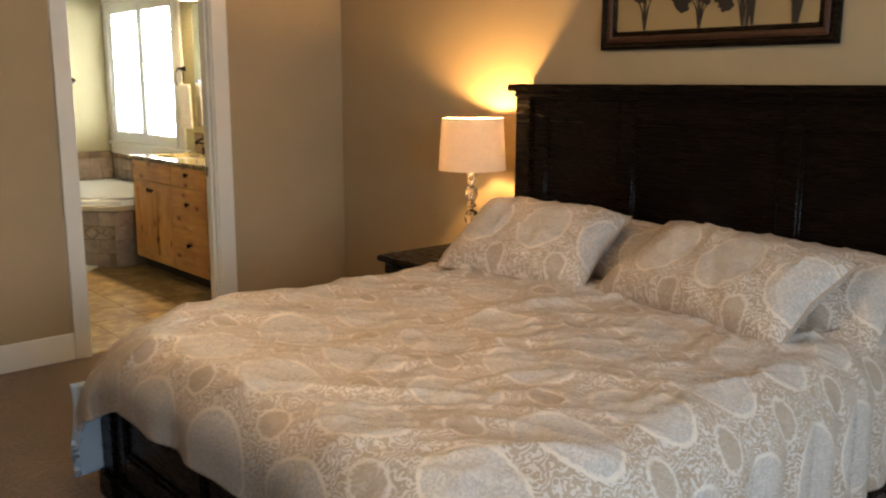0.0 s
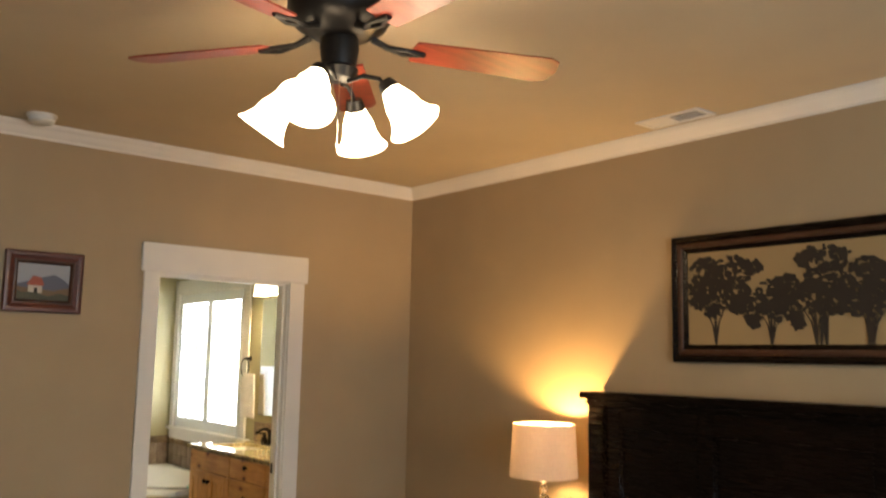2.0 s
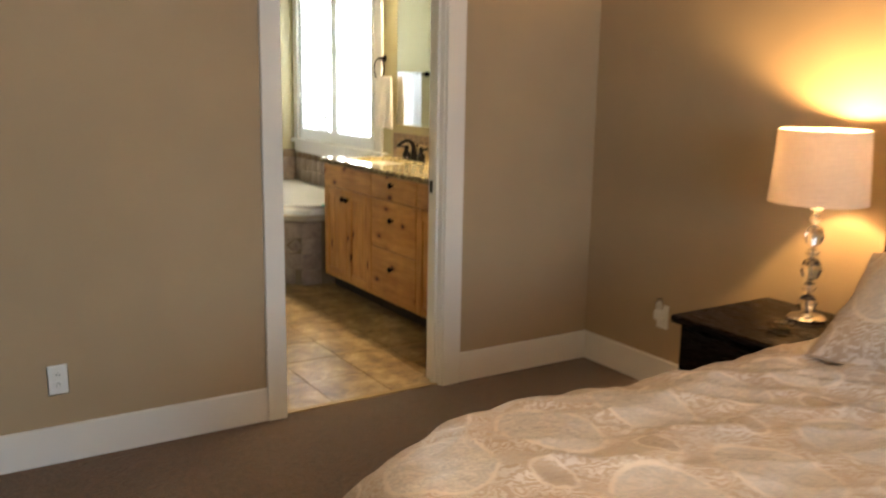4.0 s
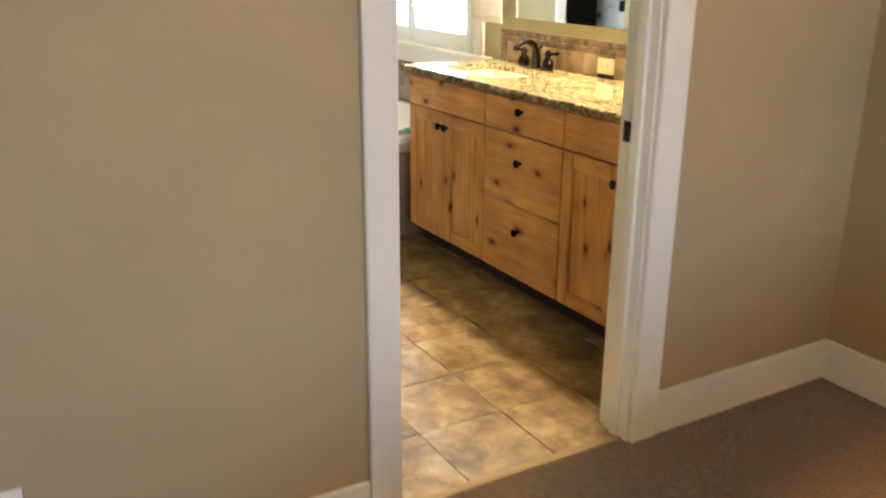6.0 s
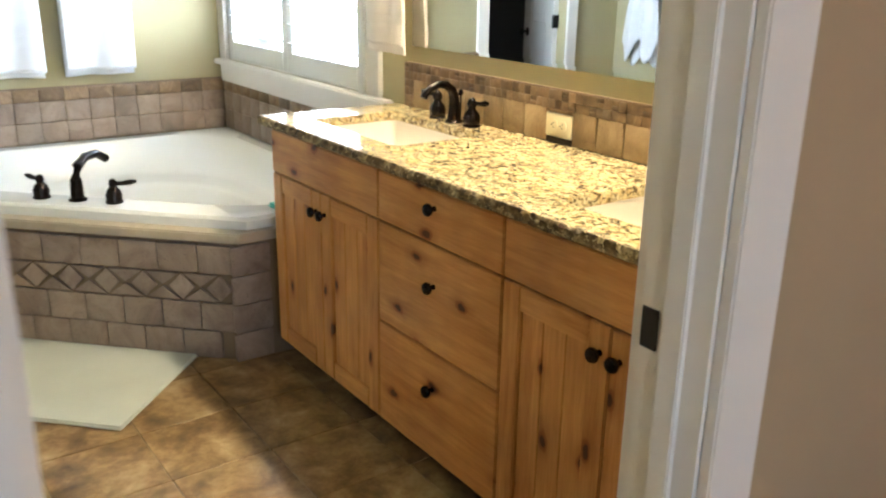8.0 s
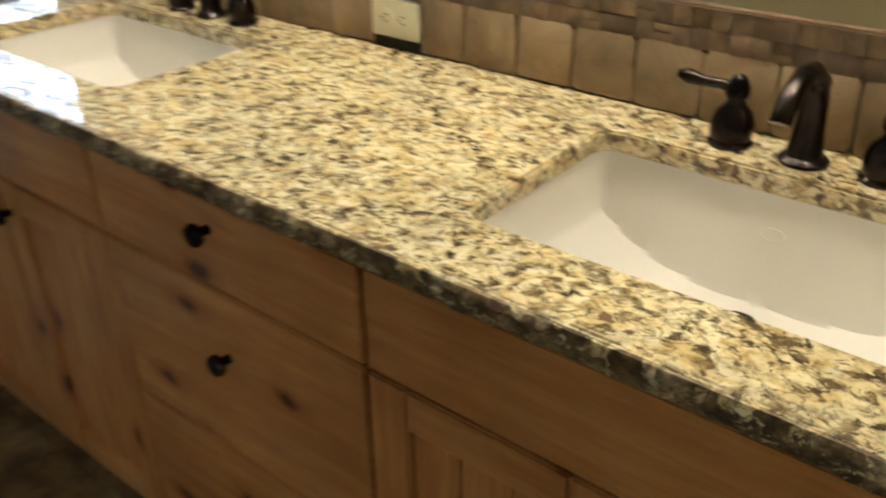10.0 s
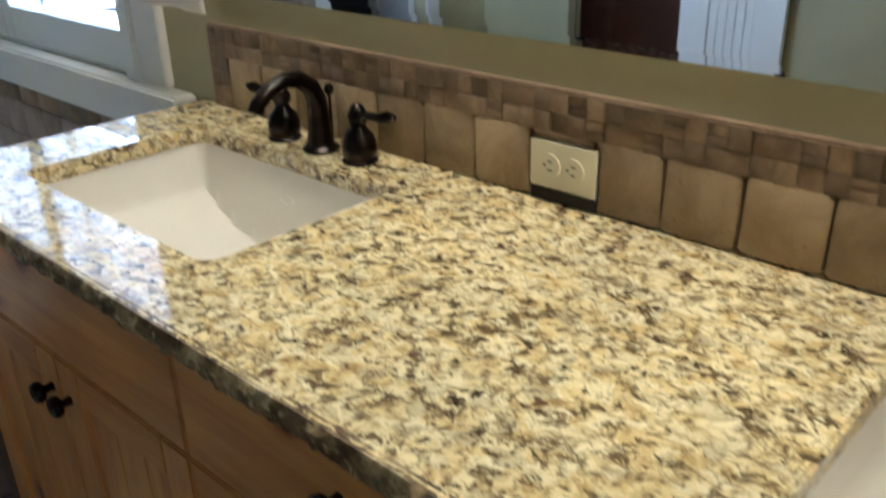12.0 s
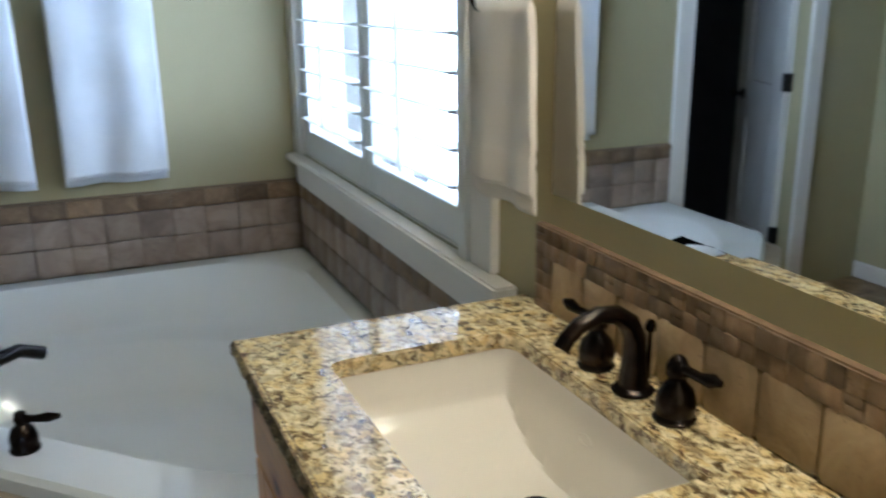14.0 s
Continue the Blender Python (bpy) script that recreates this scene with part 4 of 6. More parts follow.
M["canvas"] = painted("gold_canvas", (0.34, 0.235, 0.112), 0.6, 0.2)
M["tree_ink"] = mat("dark_painted_trees", (0.017, 0.011, 0.007), 0.7)
M["sky_paint"] = painted("painted_sky", (0.30, 0.32, 0.36), 0.6, 0.3)
M["hill_paint"] = painted("painted_hills", (0.10, 0.11, 0.15), 0.6, 0.3)
M["field_paint"] = painted("painted_field", (0.16, 0.10, 0.05), 0.6, 0.3)
M["bush_paint"] = painted("painted_bushes", (0.05, 0.055, 0.03), 0.6, 0.3)
M["roof_paint"] = painted("painted_roof", (0.32, 0.07, 0.04), 0.6, 0.3)
M["house_paint"] = painted("painted_house", (0.55, 0.48, 0.40), 0.6, 0.3)
PY0, PY1, PZ0, PZ1 = -3.215, -2.115, 1.632, 2.222
pc = thing("tree_painting", (-0.02, (PY0 + PY1) / 2, PZ0), "wide dark-framed painting of tree silhouettes on gold", "painting")
frame_box(pc, "x", (PY0, PY1), (PZ0, PZ1), [
    ("frame_bar", "espresso", [(0.0, 0.001), (0.0, 0.028), (0.004, 0.034), (0.016, 0.036), (0.024, 0.030), (0.034, 0.028), (0.034, 0.001)]),
    ("rubbed_band", "frame_lip", [(0.0345, 0.001), (0.0345, 0.029), (0.042, 0.033), (0.054, 0.031), (0.0595, 0.026), (0.0595, 0.001)]),
    ("inner_lip", "espresso", [(0.060, 0.001), (0.060, 0.025), (0.072, 0.022), (0.082, 0.016), (0.082, 0.001)])])
part("canvas", box((-0.014, PY0 + 0.08, PZ0 + 0.08), (-0.003, PY1 - 0.08, PZ1 - 0.08)), "canvas", pc)


def flat_blob(bm, x, cy, cz, ry, rz, seed, n=26):
    ring = []
    for k in range(n):
        a = k * math.tau / n
        f = 1 + 0.30 * noise.noise(Vector((math.cos(a) * 2.2, math.sin(a) * 2.2, seed))) + 0.14 * noise.noise(Vector((math.cos(a) * 7, math.sin(a) * 7, seed)))
        y = min(max(cy + ry * f * math.cos(a), PY0 + 0.0825), PY1 - 0.0825)
        zz = min(max(cz + rz * f * math.sin(a), PZ0 + 0.0825), PZ1 - 0.0825)
        ring.append(bm.verts.new((x, y, zz)))
    bm.faces.new(ring)


rnd = random.Random(4)
xs = -0.0145
CY, CZ, CW, CH = PY1 - 0.083, PZ0 + 0.083, 0.934, 0.424     # the canvas: its edge, foot, width and height


def painted_tree(trunks, crowns):
    """A tree on the canvas: stems at (across, top), and crowns as ellipses (across, up, half width, half height), all in shares of the canvas."""
    global xs
    own = bmesh.new()
    for u, top in trunks:
        for k in range(7):
            lean, hgt = rnd.uniform(-0.085, 0.085) * (k > 0), top * rnd.uniform(0.75, 1.0)
            xs -= 0.00001
            b0, b1, b2 = CY - u * CW, CY - (u + lean * 0.25) * CW, CY - (u + lean) * CW
            own.faces.new([own.verts.new((xs, *c)) for c in ((b0 - 0.0055, CZ), (b0 + 0.0055, CZ), (b1 + 0.0035, CZ + hgt * 0.5 * CH), (b2 + 0.0014, CZ + hgt * CH), (b2 - 0.0014, CZ + hgt * CH), (b1 - 0.0035, CZ + hgt * 0.5 * CH))])
    for u, v, ru, rv in crowns:
        for k in range(int(5200 * ru * rv) + 24):
            a, rr = rnd.uniform(0, math.tau), math.sqrt(rnd.uniform(0.0, 1.0))
            xs -= 0.000004
            flat_blob(own, xs, CY - (u + ru * rr * math.cos(a)) * CW, CZ + (v + rv * rr * math.sin(a)) * CH, rnd.uniform(0.006, 0.019), rnd.uniform(0.005, 0.014), rnd.uniform(0, 90), 10)
    part("painted_tree", own, "tree_ink", pc, "dark tree silhouette", False)


painted_tree([(0.155, 0.50)], [(0.10, 0.72, 0.10, 0.22), (0.23, 0.76, 0.13, 0.18), (0.36, 0.80, 0.045, 0.07), (0.20, 0.52, 0.17, 0.14), (0.28, 0.42, 0.05, 0.10), (0.06, 0.52, 0.05, 0.14), (0.14, 0.35, 0.04, 0.07)])
painted_tree([(0.45, 0.45)], [(0.46, 0.52, 0.09, 0.16), (0.36, 0.38, 0.07, 0.15), (0.53, 0.56, 0.07, 0.14), (0.50, 0.36, 0.08, 0.12), (0.36, 0.24, 0.03, 0.07)])
painted_tree([(0.665, 0.45), (0.685, 0.50), (0.71, 0.55)], [(0.71, 0.84, 0.12, 0.13), (0.61, 0.86, 0.035, 0.06), (0.72, 0.62, 0.11, 0.15), (0.65, 0.46, 0.09, 0.17), (0.76, 0.42, 0.07, 0.14), (0.58, 0.24, 0.03, 0.10)])
painted_tree([(0.895, 0.45), (0.91, 0.40)], [(0.90, 0.66, 0.09, 0.15), (0.92, 0.44, 0.07, 0.17), (0.84, 0.40, 0.07, 0.14), (0.95, 0.56, 0.04, 0.16)])

SX0, SX1, SZa, SZb = -2.487, -2.117, 1.812, 2.117
sp = thing("farmhouse_painting", (-2.30, -0.02, SZa), "small mahogany-framed painting of a red-roofed farmhouse", "painting")
frame_box(sp, "y", (SX0, SX1), (SZa, SZb), [
    ("frame_bar", "frame_red", [(0.0, 0.001), (0.0, 0.024), (0.005, 0.030), (0.018, 0.032), (0.030, 0.026), (0.044, 0.022), (0.044, 0.001)]),
    ("inner_lip", "frame_lip", [(0.0445, 0.001), (0.0445, 0.023), (0.052, 0.024), (0.062, 0.016), (0.062, 0.001)])])
cx0, cx1, cz0, cz1 = SX0 + 0.06, SX1 - 0.06, SZa + 0.06, SZb - 0.06
part("canvas", box((cx0, -0.010, cz0), (cx1, -0.003, cz1)), "sky_paint", sp, "painted grey-blue sky")


def strip(pts, y, material, name, label):
    own = bmesh.new()
    own.faces.new([own.verts.new((cx0 + a * (cx1 - cx0), y, cz0 + b * (cz1 - cz0))) for a, b in pts])
    part(name, own, material, sp, label, False)


strip([(0, 0.1), (1, 0.1), (1, 0.45), (0.85, 0.62), (0.7, 0.72), (0.55, 0.66), (0.4, 0.6), (0.2, 0.5), (0, 0.42)], -0.0105, "hill_paint", "painted_hills", "blue painted hills")
strip([(0, 0), (1, 0), (1, 0.38), (0.7, 0.28), (0.45, 0.30), (0, 0.36)], -0.011, "field_paint", "painted_field", "brown painted field")
strip([(0, 0), (1, 0), (1, 0.16), (0.8, 0.22), (0.6, 0.12), (0.3, 0.24), (0.1, 0.2), (0, 0.28)], -0.0115, "bush_paint", "painted_bushes", "dark painted bushes")
strip([(0.22, 0.22), (0.48, 0.20), (0.48, 0.42), (0.22, 0.42)], -0.012, "house_paint", "painted_house", "pale painted house")
strip([(0.18, 0.40), (0.52, 0.40), (0.46, 0.62), (0.30, 0.66)], -0.0125, "roof_paint", "painted_roof", "red painted roof")
strip([(0.33, 0.21), (0.39, 0.21), (0.39, 0.34), (0.33, 0.34)], -0.013, "dark", "painted_door", "dark painted door")


# ---- outlets, vent, smoke detector ----
def receptacle(name, m, label, plate, ears):
    """A two-socket wall outlet in its plate; built facing -x with its long side along y, then laid by m."""
    ob = thing(name, (0, 0, 0), label, "outlet")
    part("plate", box((-0.006, -0.0575, -0.036), (0, 0.0575, 0.036), 0.003), plate, ob)
    for s in (-1, 1):
        fc = part("socket", lathe([(0.0165, 0), (0.0165, 0.0025), (0.0, 0.0027)], m=pose(-0.006, s * 0.0195, 0, 0, -90, 0), seg=20), plate, ob)
        for zz in (-0.006, 0.006):
            part("slot", box((-0.0092, s * 0.0195 - 0.004, zz - 0.001), (-0.0086, s * 0.0195 + 0.004, zz + 0.001)), "black", fc)
        part("slot", lathe([(0.0022, 0), (0.0022, 0.0004), (0.0, 0.0004)], m=pose(-0.0086, s * 0.0195 + 0.009, 0, 0, -90, 0), seg=8), "black", fc)
    if not ears:
        # dark strip drawn in as the shadow under the thick plate
        part("mounting_box", box((-0.003, -0.055, -0.0545), (0, 0.055, -0.0362)), "dark", ob, "painted shadow strip below the plate")
    part("screw", lathe([(0.003, 0), (0.003, 0.001), (0.0, 0.0012)], m=pose(-0.006, 0, 0, 0, -90, 0), seg=10), plate, ob)
    ob.matrix_basis = m
    return ob


receptacle("wall_outlet", pose(-2.62, -0.0005, 0.33, 90, 0, 90) , "white plastic wall outlet low on the taupe wall", "white_pl", True)

VX, VY = -0.175, -2.25
vt = thing("ceiling_vent", (VX, VY, CEIL), "white metal ceiling register with dark louvred slots", "vent")
for a, b in (((VX - 0.075, VY - 0.175), (VX + 0.075, VY - 0.150)), ((VX - 0.075, VY + 0.150), (VX + 0.075, VY + 0.175)), ((VX - 0.075, VY - 0.1495), (VX - 0.050, VY + 0.1495)), ((VX + 0.050, VY - 0.1495), (VX + 0.075, VY + 0.1495))):
    part("frame", box((*a, CEIL - 0.008), (*b, CEIL - 0.0005), 0.002), "white_pl", vt)
part("backing", box((VX - 0.0495, VY - 0.1495, CEIL - 0.003), (VX + 0.0495, VY + 0.1495, CEIL - 0.001)), "black", vt)
part("damper", box((VX - 0.0495, VY + 0.0, CEIL - 0.007), (VX + 0.0495, VY + 0.1495, CEIL - 0.0035), 0.001), "white_pl", vt)
for k in range(7):
    part("slat", box((VX - 0.046 + k * 0.0145, VY - 0.149, CEIL - 0.0055), (VX - 0.0445 + k * 0.0145, VY - 0.002, CEIL - 0.0035)), "white_pl", vt)
sd = thing("smoke_detector", (-2.42, -0.21, CEIL), "round white smoke detector on the ceiling", "smoke detector")
part("base", lathe([(0.070, 0), (0.070, -0.010), (0.0, -0.0105)], (-2.42, -0.21, CEIL - 0.0005), seg=28), "white_pl", sd)
part("cover", lathe([(0.062, -0.0105), (0.060, -0.032), (0.045, -0.044), (0.0, -0.046)], (-2.42, -0.21, CEIL), seg=28), "white_pl", sd)

# ---- ceiling fan with its light kit ----
FX, FY = -2.13, -2.45
FB = 2.56
fan = thing("ceiling_fan", (FX, FY, CEIL), "black ceiling fan with red-brown blades and four lit bell shades", "ceiling fan")
part("motor", lathe([(0.0, 0.0), (0.140, 0.0), (0.160, -0.02), (0.163, -0.10), (0.140, -0.14), (0.085, -0.172), (0.0, -0.18)], (FX, FY, CEIL - 0.001), seg=40), "black", fan, "black motor housing")
part("band", lathe([(0.1635, -0.050), (0.166, -0.053), (0.166, -0.065), (0.1635, -0.068)], (FX, FY, CEIL), seg=40), "chrome", fan, "polished band")
part("switch_housing", lathe([(0.0, 0), (0.058, 0.0), (0.060, -0.03), (0.052, -0.085), (0.060, -0.095), (0.045, -0.125), (0.0, -0.13)], (FX, FY, CEIL - 0.182), seg=28), "black", fan)
for k in range(5):
    a = k * math.tau / 5 + radians(52)
    m = Matrix.Translation((FX, FY, 0)) @ pose(0, 0, 0, 0, 0, math.degrees(a))
    own = tube([(0.10, 0, FB + 0.035), (0.15, 0, FB + 0.014), (0.21, 0.020, FB + 0.006), (0.27, 0.0, FB + 0.008)], [0.012, 0.010, 0.007, 0.010], 8)
    tube([(0.15, 0, FB + 0.014), (0.21, -0.020, FB + 0.006), (0.27, 0.0, FB + 0.008)], [0.010, 0.007, 0.010], 8, own)
    own.transform(m)
    iron = part("blade_iron", own, "black", fan, "black scrolled blade bracket")
    poly = [(0.235, -0.055), (0.68, -0.074), (0.715, -0.058), (0.73, 0.0), (0.715, 0.058), (0.68, 0.074), (0.235, 0.055), (0.225, 0.0)]
    own = prism(poly, -0.003, 0.003, 0.0015)
    own.transform(m @ pose(0, 0, FB + 0.014, -12, 0, 0))
    part("blade", own, "blade", fan, "red-brown stained wooden blade")
LK = CEIL - 0.312
for k in range(4):
    a = k * math.tau / 4 + radians(38)
    dx, dy = math.cos(a), math.sin(a)
    arm = part("arm", tube([(FX + dx * 0.03, FY + dy * 0.03, LK), (FX + dx * 0.08, FY + dy * 0.08, LK + 0.012), (FX + dx * 0.130, FY + dy * 0.130, LK), (FX + dx * 0.155, FY + dy * 0.155, LK - 0.03)], 0.007, 8), "black", fan)
    m = Matrix.Translation((FX + dx * 0.155, FY + dy * 0.155, LK - 0.02)) @ Matrix.Rotation(a, 4, "Z") @ pose(0, 0, 0, 0, -36, 0) @ Matrix.Scale(1.02, 4)
    part("cup", lathe([(0.0, 0.012), (0.024, 0.010), (0.030, -0.012), (0.030, -0.034)], m=m, seg=20), "black", arm)
    part("bell_shade", lathe([(0.029, -0.022), (0.036, -0.040), (0.048, -0.070), (0.054, -0.105), (0.068, -0.135), (0.082, -0.150), (0.079, -0.150), (0.065, -0.134), (0.051, -0.105), (0.045, -0.070), (0.033, -0.040), (0.026, -0.022)], m=m, seg=28), "fan_glass", arm, "lit frosted glass bell shade")
    lamp("POINT", "fan_bulb_light", Matrix.Translation(m @ Vector((0, 0, -0.10))), 8.4, SOFT, r=0.05)
for i, (dx, dy, ln) in enumerate(((0.03, -0.03, 0.16), (-0.02, -0.04, 0.20))):
    part("pull_chain", tube([(FX + dx, FY + dy, LK), (FX + dx, FY + dy, LK - ln)], 0.0015, 6), "chrome", fan)
    part("pull_knob", lathe([(0.0, 0), (0.005, 0.004), (0.006, 0.018), (0.0, 0.024)], (FX + dx, FY + dy, LK - ln - 0.023), seg=12), "crystal", fan)

# ---- bathroom: vanity ----
VY0, VY1 = 0.125, 2.135            # cabinet's ends
VF, CT = -0.548, 0.916             # face of the cabinet, top of the slab
SPLIT = (0.14, 0.842, 1.402, 2.105)
van = thing("vanity_cabinet", (-0.28, 1.13, 0), "knotty alder double vanity with dark knobs and granite top", "vanity")
own = slab("z", 0.100, 0.120, (VF + 0.021, -0.003), (VY0, VY1))
for y in (VY0, SPLIT[1] - 0.009, SPLIT[2] - 0.009, VY1 - 0.018):
    box((VF + 0.021, y, 0.1205), (-0.003, y + 0.018, CT - 0.032), 0, 2, own)
part("carcass", own, "alder_v", van)
part("toe_kick", box((VF + 0.075, VY0 + 0.002, 0.0), (VF + 0.090, VY1 - 0.002, 0.0995)), "toe", van, "dark recessed toe kick")
fr = slab("x", VF + 0.001, VF + 0.0205, (VY0, VY1), (0.100, CT - 0.032), [(SPLIT[0] + 0.02, SPLIT[1] - 0.02, 0.125, 0.85), (SPLIT[1] + 0.02, SPLIT[2] - 0.02, 0.125, 0.85), (SPLIT[2] + 0.02, SPLIT[3] - 0.02, 0.125, 0.85)])
part("face_frame", fr, "alder_v", van)


def knob(y, z, parent, x=VF - 0.019):
    prof = [(0.0075, 0), (0.0065, 0.008), (0.007, 0.012), (0.0155, 0.017), (0.0175, 0.023), (0.0150, 0.029), (0.006, 0.032), (0.0, 0.0325)]
    part("knob", lathe(prof, m=pose(x, y, z, 0, -90, 0), seg=20), "bronze", parent, "oil-rubbed bronze knob")


def front(name, y0, y1, z0, z1, knobs):
    ob = part(name, box((VF - 0.019, y0, z0), (VF, y1, z1), 0.003), "alder_h", van)
    for y, z in knobs:
        knob(y, z, ob)
    return ob


G = 0.0025
ZT0, ZT1 = 0.735, 0.877
for a, b in ((0, 1), (2, 3)):
    front("false_front", SPLIT[a] + G, SPLIT[b] - G, ZT0, ZT1, [])
    mid = (SPLIT[a] + SPLIT[b]) / 2
    for y0, y1, ky in ((SPLIT[a] + G, mid - 0.0015, mid - 0.028), (mid + 0.0015, SPLIT[b] - G, mid + 0.028)):
        dz0, dz1, s = 0.106, ZT0 - 0.005, 0.062
        dr_ = part("cabinet_door", box((VF - 0.019, y0, dz0), (VF, y0 + s, dz1), 0.003), "alder_v", van)
        part("stile", box((VF - 0.019, y1 - s, dz0), (VF, y1, dz1), 0.003), "alder_v", dr_)
        part("rail", box((VF - 0.019, y0 + s + 0.0003, dz0), (VF, y1 - s - 0.0003, dz0 + s), 0.003), "alder_h", dr_)
        part("rail", box((VF - 0.019, y0 + s + 0.0003, dz1 - s), (VF, y1 - s - 0.0003, dz1), 0.003), "alder_h", dr_)
        n = 3
        bw = (y1 - y0 - 2 * s) / n
        for i in range(n):
            part("board", box((VF - 0.010, y0 + s + i * bw + 0.0006, dz0 + s), (VF - 0.002, y0 + s + (i + 1) * bw - 0.0006, dz1 - s), 0.002, 1), "alder_v", dr_)
        knob(ky, dz1 - 0.064, dr_)
ym = (SPLIT[1] + SPLIT[2]) / 2
front("drawer", SPLIT[1] + G, SPLIT[2] - G, ZT0, ZT1, [(ym, 0.831)])
front("drawer", SPLIT[1] + G, SPLIT[2] - G, 0.430, ZT0 - 0.005, [(ym, 0.618)])
front("drawer", SPLIT[1] + G, SPLIT[2] - G, 0.106, 0.425, [(ym, 0.318)])

# granite slab with two cut-outs
CF, CE = -0.578, 2.178
SKX = (-0.453, -0.126)
SKY = ((1.494, 2.014), (0.270, 0.782))


def rounded(x0, x1, y0, y1, r, n=5):
    pts = []
    for cx, cy, a0 in ((x1 - r, y1 - r, 0), (x0 + r, y1 - r, 90), (x0 + r, y0 + r, 180), (x1 - r, y0 + r, 270)):
        for k in range(n + 1):
            a = radians(a0 + 90 * k / n)
            pts.append((cx + r * math.cos(a), cy + r * math.sin(a)))
    return pts


def granite_top():
    own = bmesh.new()
    z0, z1 = CT - 0.031, CT
    outer = [(CF, WALL + 0.003), (-0.0015, WALL + 0.003), (-0.0015, CE), (CF, CE)]
    loops = [outer] + [rounded(*SKX, *sy, 0.028) for sy in SKY]
    for z in (z0, z1):
        edges = []
        for lp_ in loops:
            vs = [own.verts.new((x, y, z)) for x, y in lp_]
            edges += [own.edges.new((vs[i], vs[(i + 1) % len(vs)])) for i in range(len(vs))]
        bmesh.ops.triangle_fill(own, use_beauty=True, edges=edges)
    own.verts.ensure_lookup_table()
    n = sum(len(l) for l in loops)
    vs = own.verts[:]
    k = 0
    for lp_ in loops:
        c = len(lp_)
        for i in range(c):
            a, b = k + i, k + (i + 1) % c
            own.faces.new((vs[a], vs[b], vs[b + n], vs[a + n]))
        k += c
    bmesh.ops.recalc_face_normals(own, faces=own.faces)
    rim = [e for e in own.edges if len(e.link_faces) == 2 and e.calc_face_angle(0) > 1.2 and abs(e.verts[0].co.z - e.verts[1].co.z) < 1e-4]
    bmesh.ops.bevel(own, geom=rim, offset=0.004, segments=2, affect="EDGES")
    return own


ct = thing("granite_countertop", (-0.28, 1.13, CT - 0.031), "polished gold granite countertop with two sink cut-outs", "countertop")
part("slab", granite_top(), "granite", ct)


def rough_edge(p, q, out_, n):
    """A hand-chiselled band down the slab's edge from p to q, broken unevenly along both arrises."""
    own = bmesh.new()
    prof = ((-0.0105, 0.0005), (-0.0005, -0.0010), (0.0034, -0.008), (0.0044, -0.017), (0.0030, -0.025), (0.0, -0.0305), (-0.003, -0.0312))
    rows_ = []
    for i in range(n + 1):
        f = i / n
        x, y = p[0] + (q[0] - p[0]) * f, p[1] + (q[1] - p[1]) * f
        row = []
        for k, (d, z) in enumerate(prof):
            j = 0.0050 * noise.noise(Vector((x * 60, y * 60, k * 0.9))) + 0.002 * noise.noise(Vector((x * 150, y * 150, k * 1.7))) if 1 < k < 6 else 0.0
            h = 0.0022 * noise.noise(Vector((x * 70, y * 70, 9.0 + k))) if 1 < k < 6 else 0.0
            row.append(own.verts.new((x + out_[0] * (d + j), y + out_[1] * (d + j), CT + z + h)))
        rows_.append(row)
    for a, b in zip(rows_, rows_[1:]):
        for k in range(len(prof) - 1):
            own.faces.new((a[k], b[k], b[k + 1], a[k + 1]))
    return own


part("chiselled_edge", rough_edge((CF, WALL + 0.003), (CF, CE), (-1, 0), 420), "granite_edge_shaded", ct, "rough chiselled granite edge with shade in its colour")
part("chiselled_edge", rough_edge((CF, CE), (-0.002, CE), (0, 1), 120), "granite_edge_shaded", ct, "rough chiselled granite edge with shade in its colour")


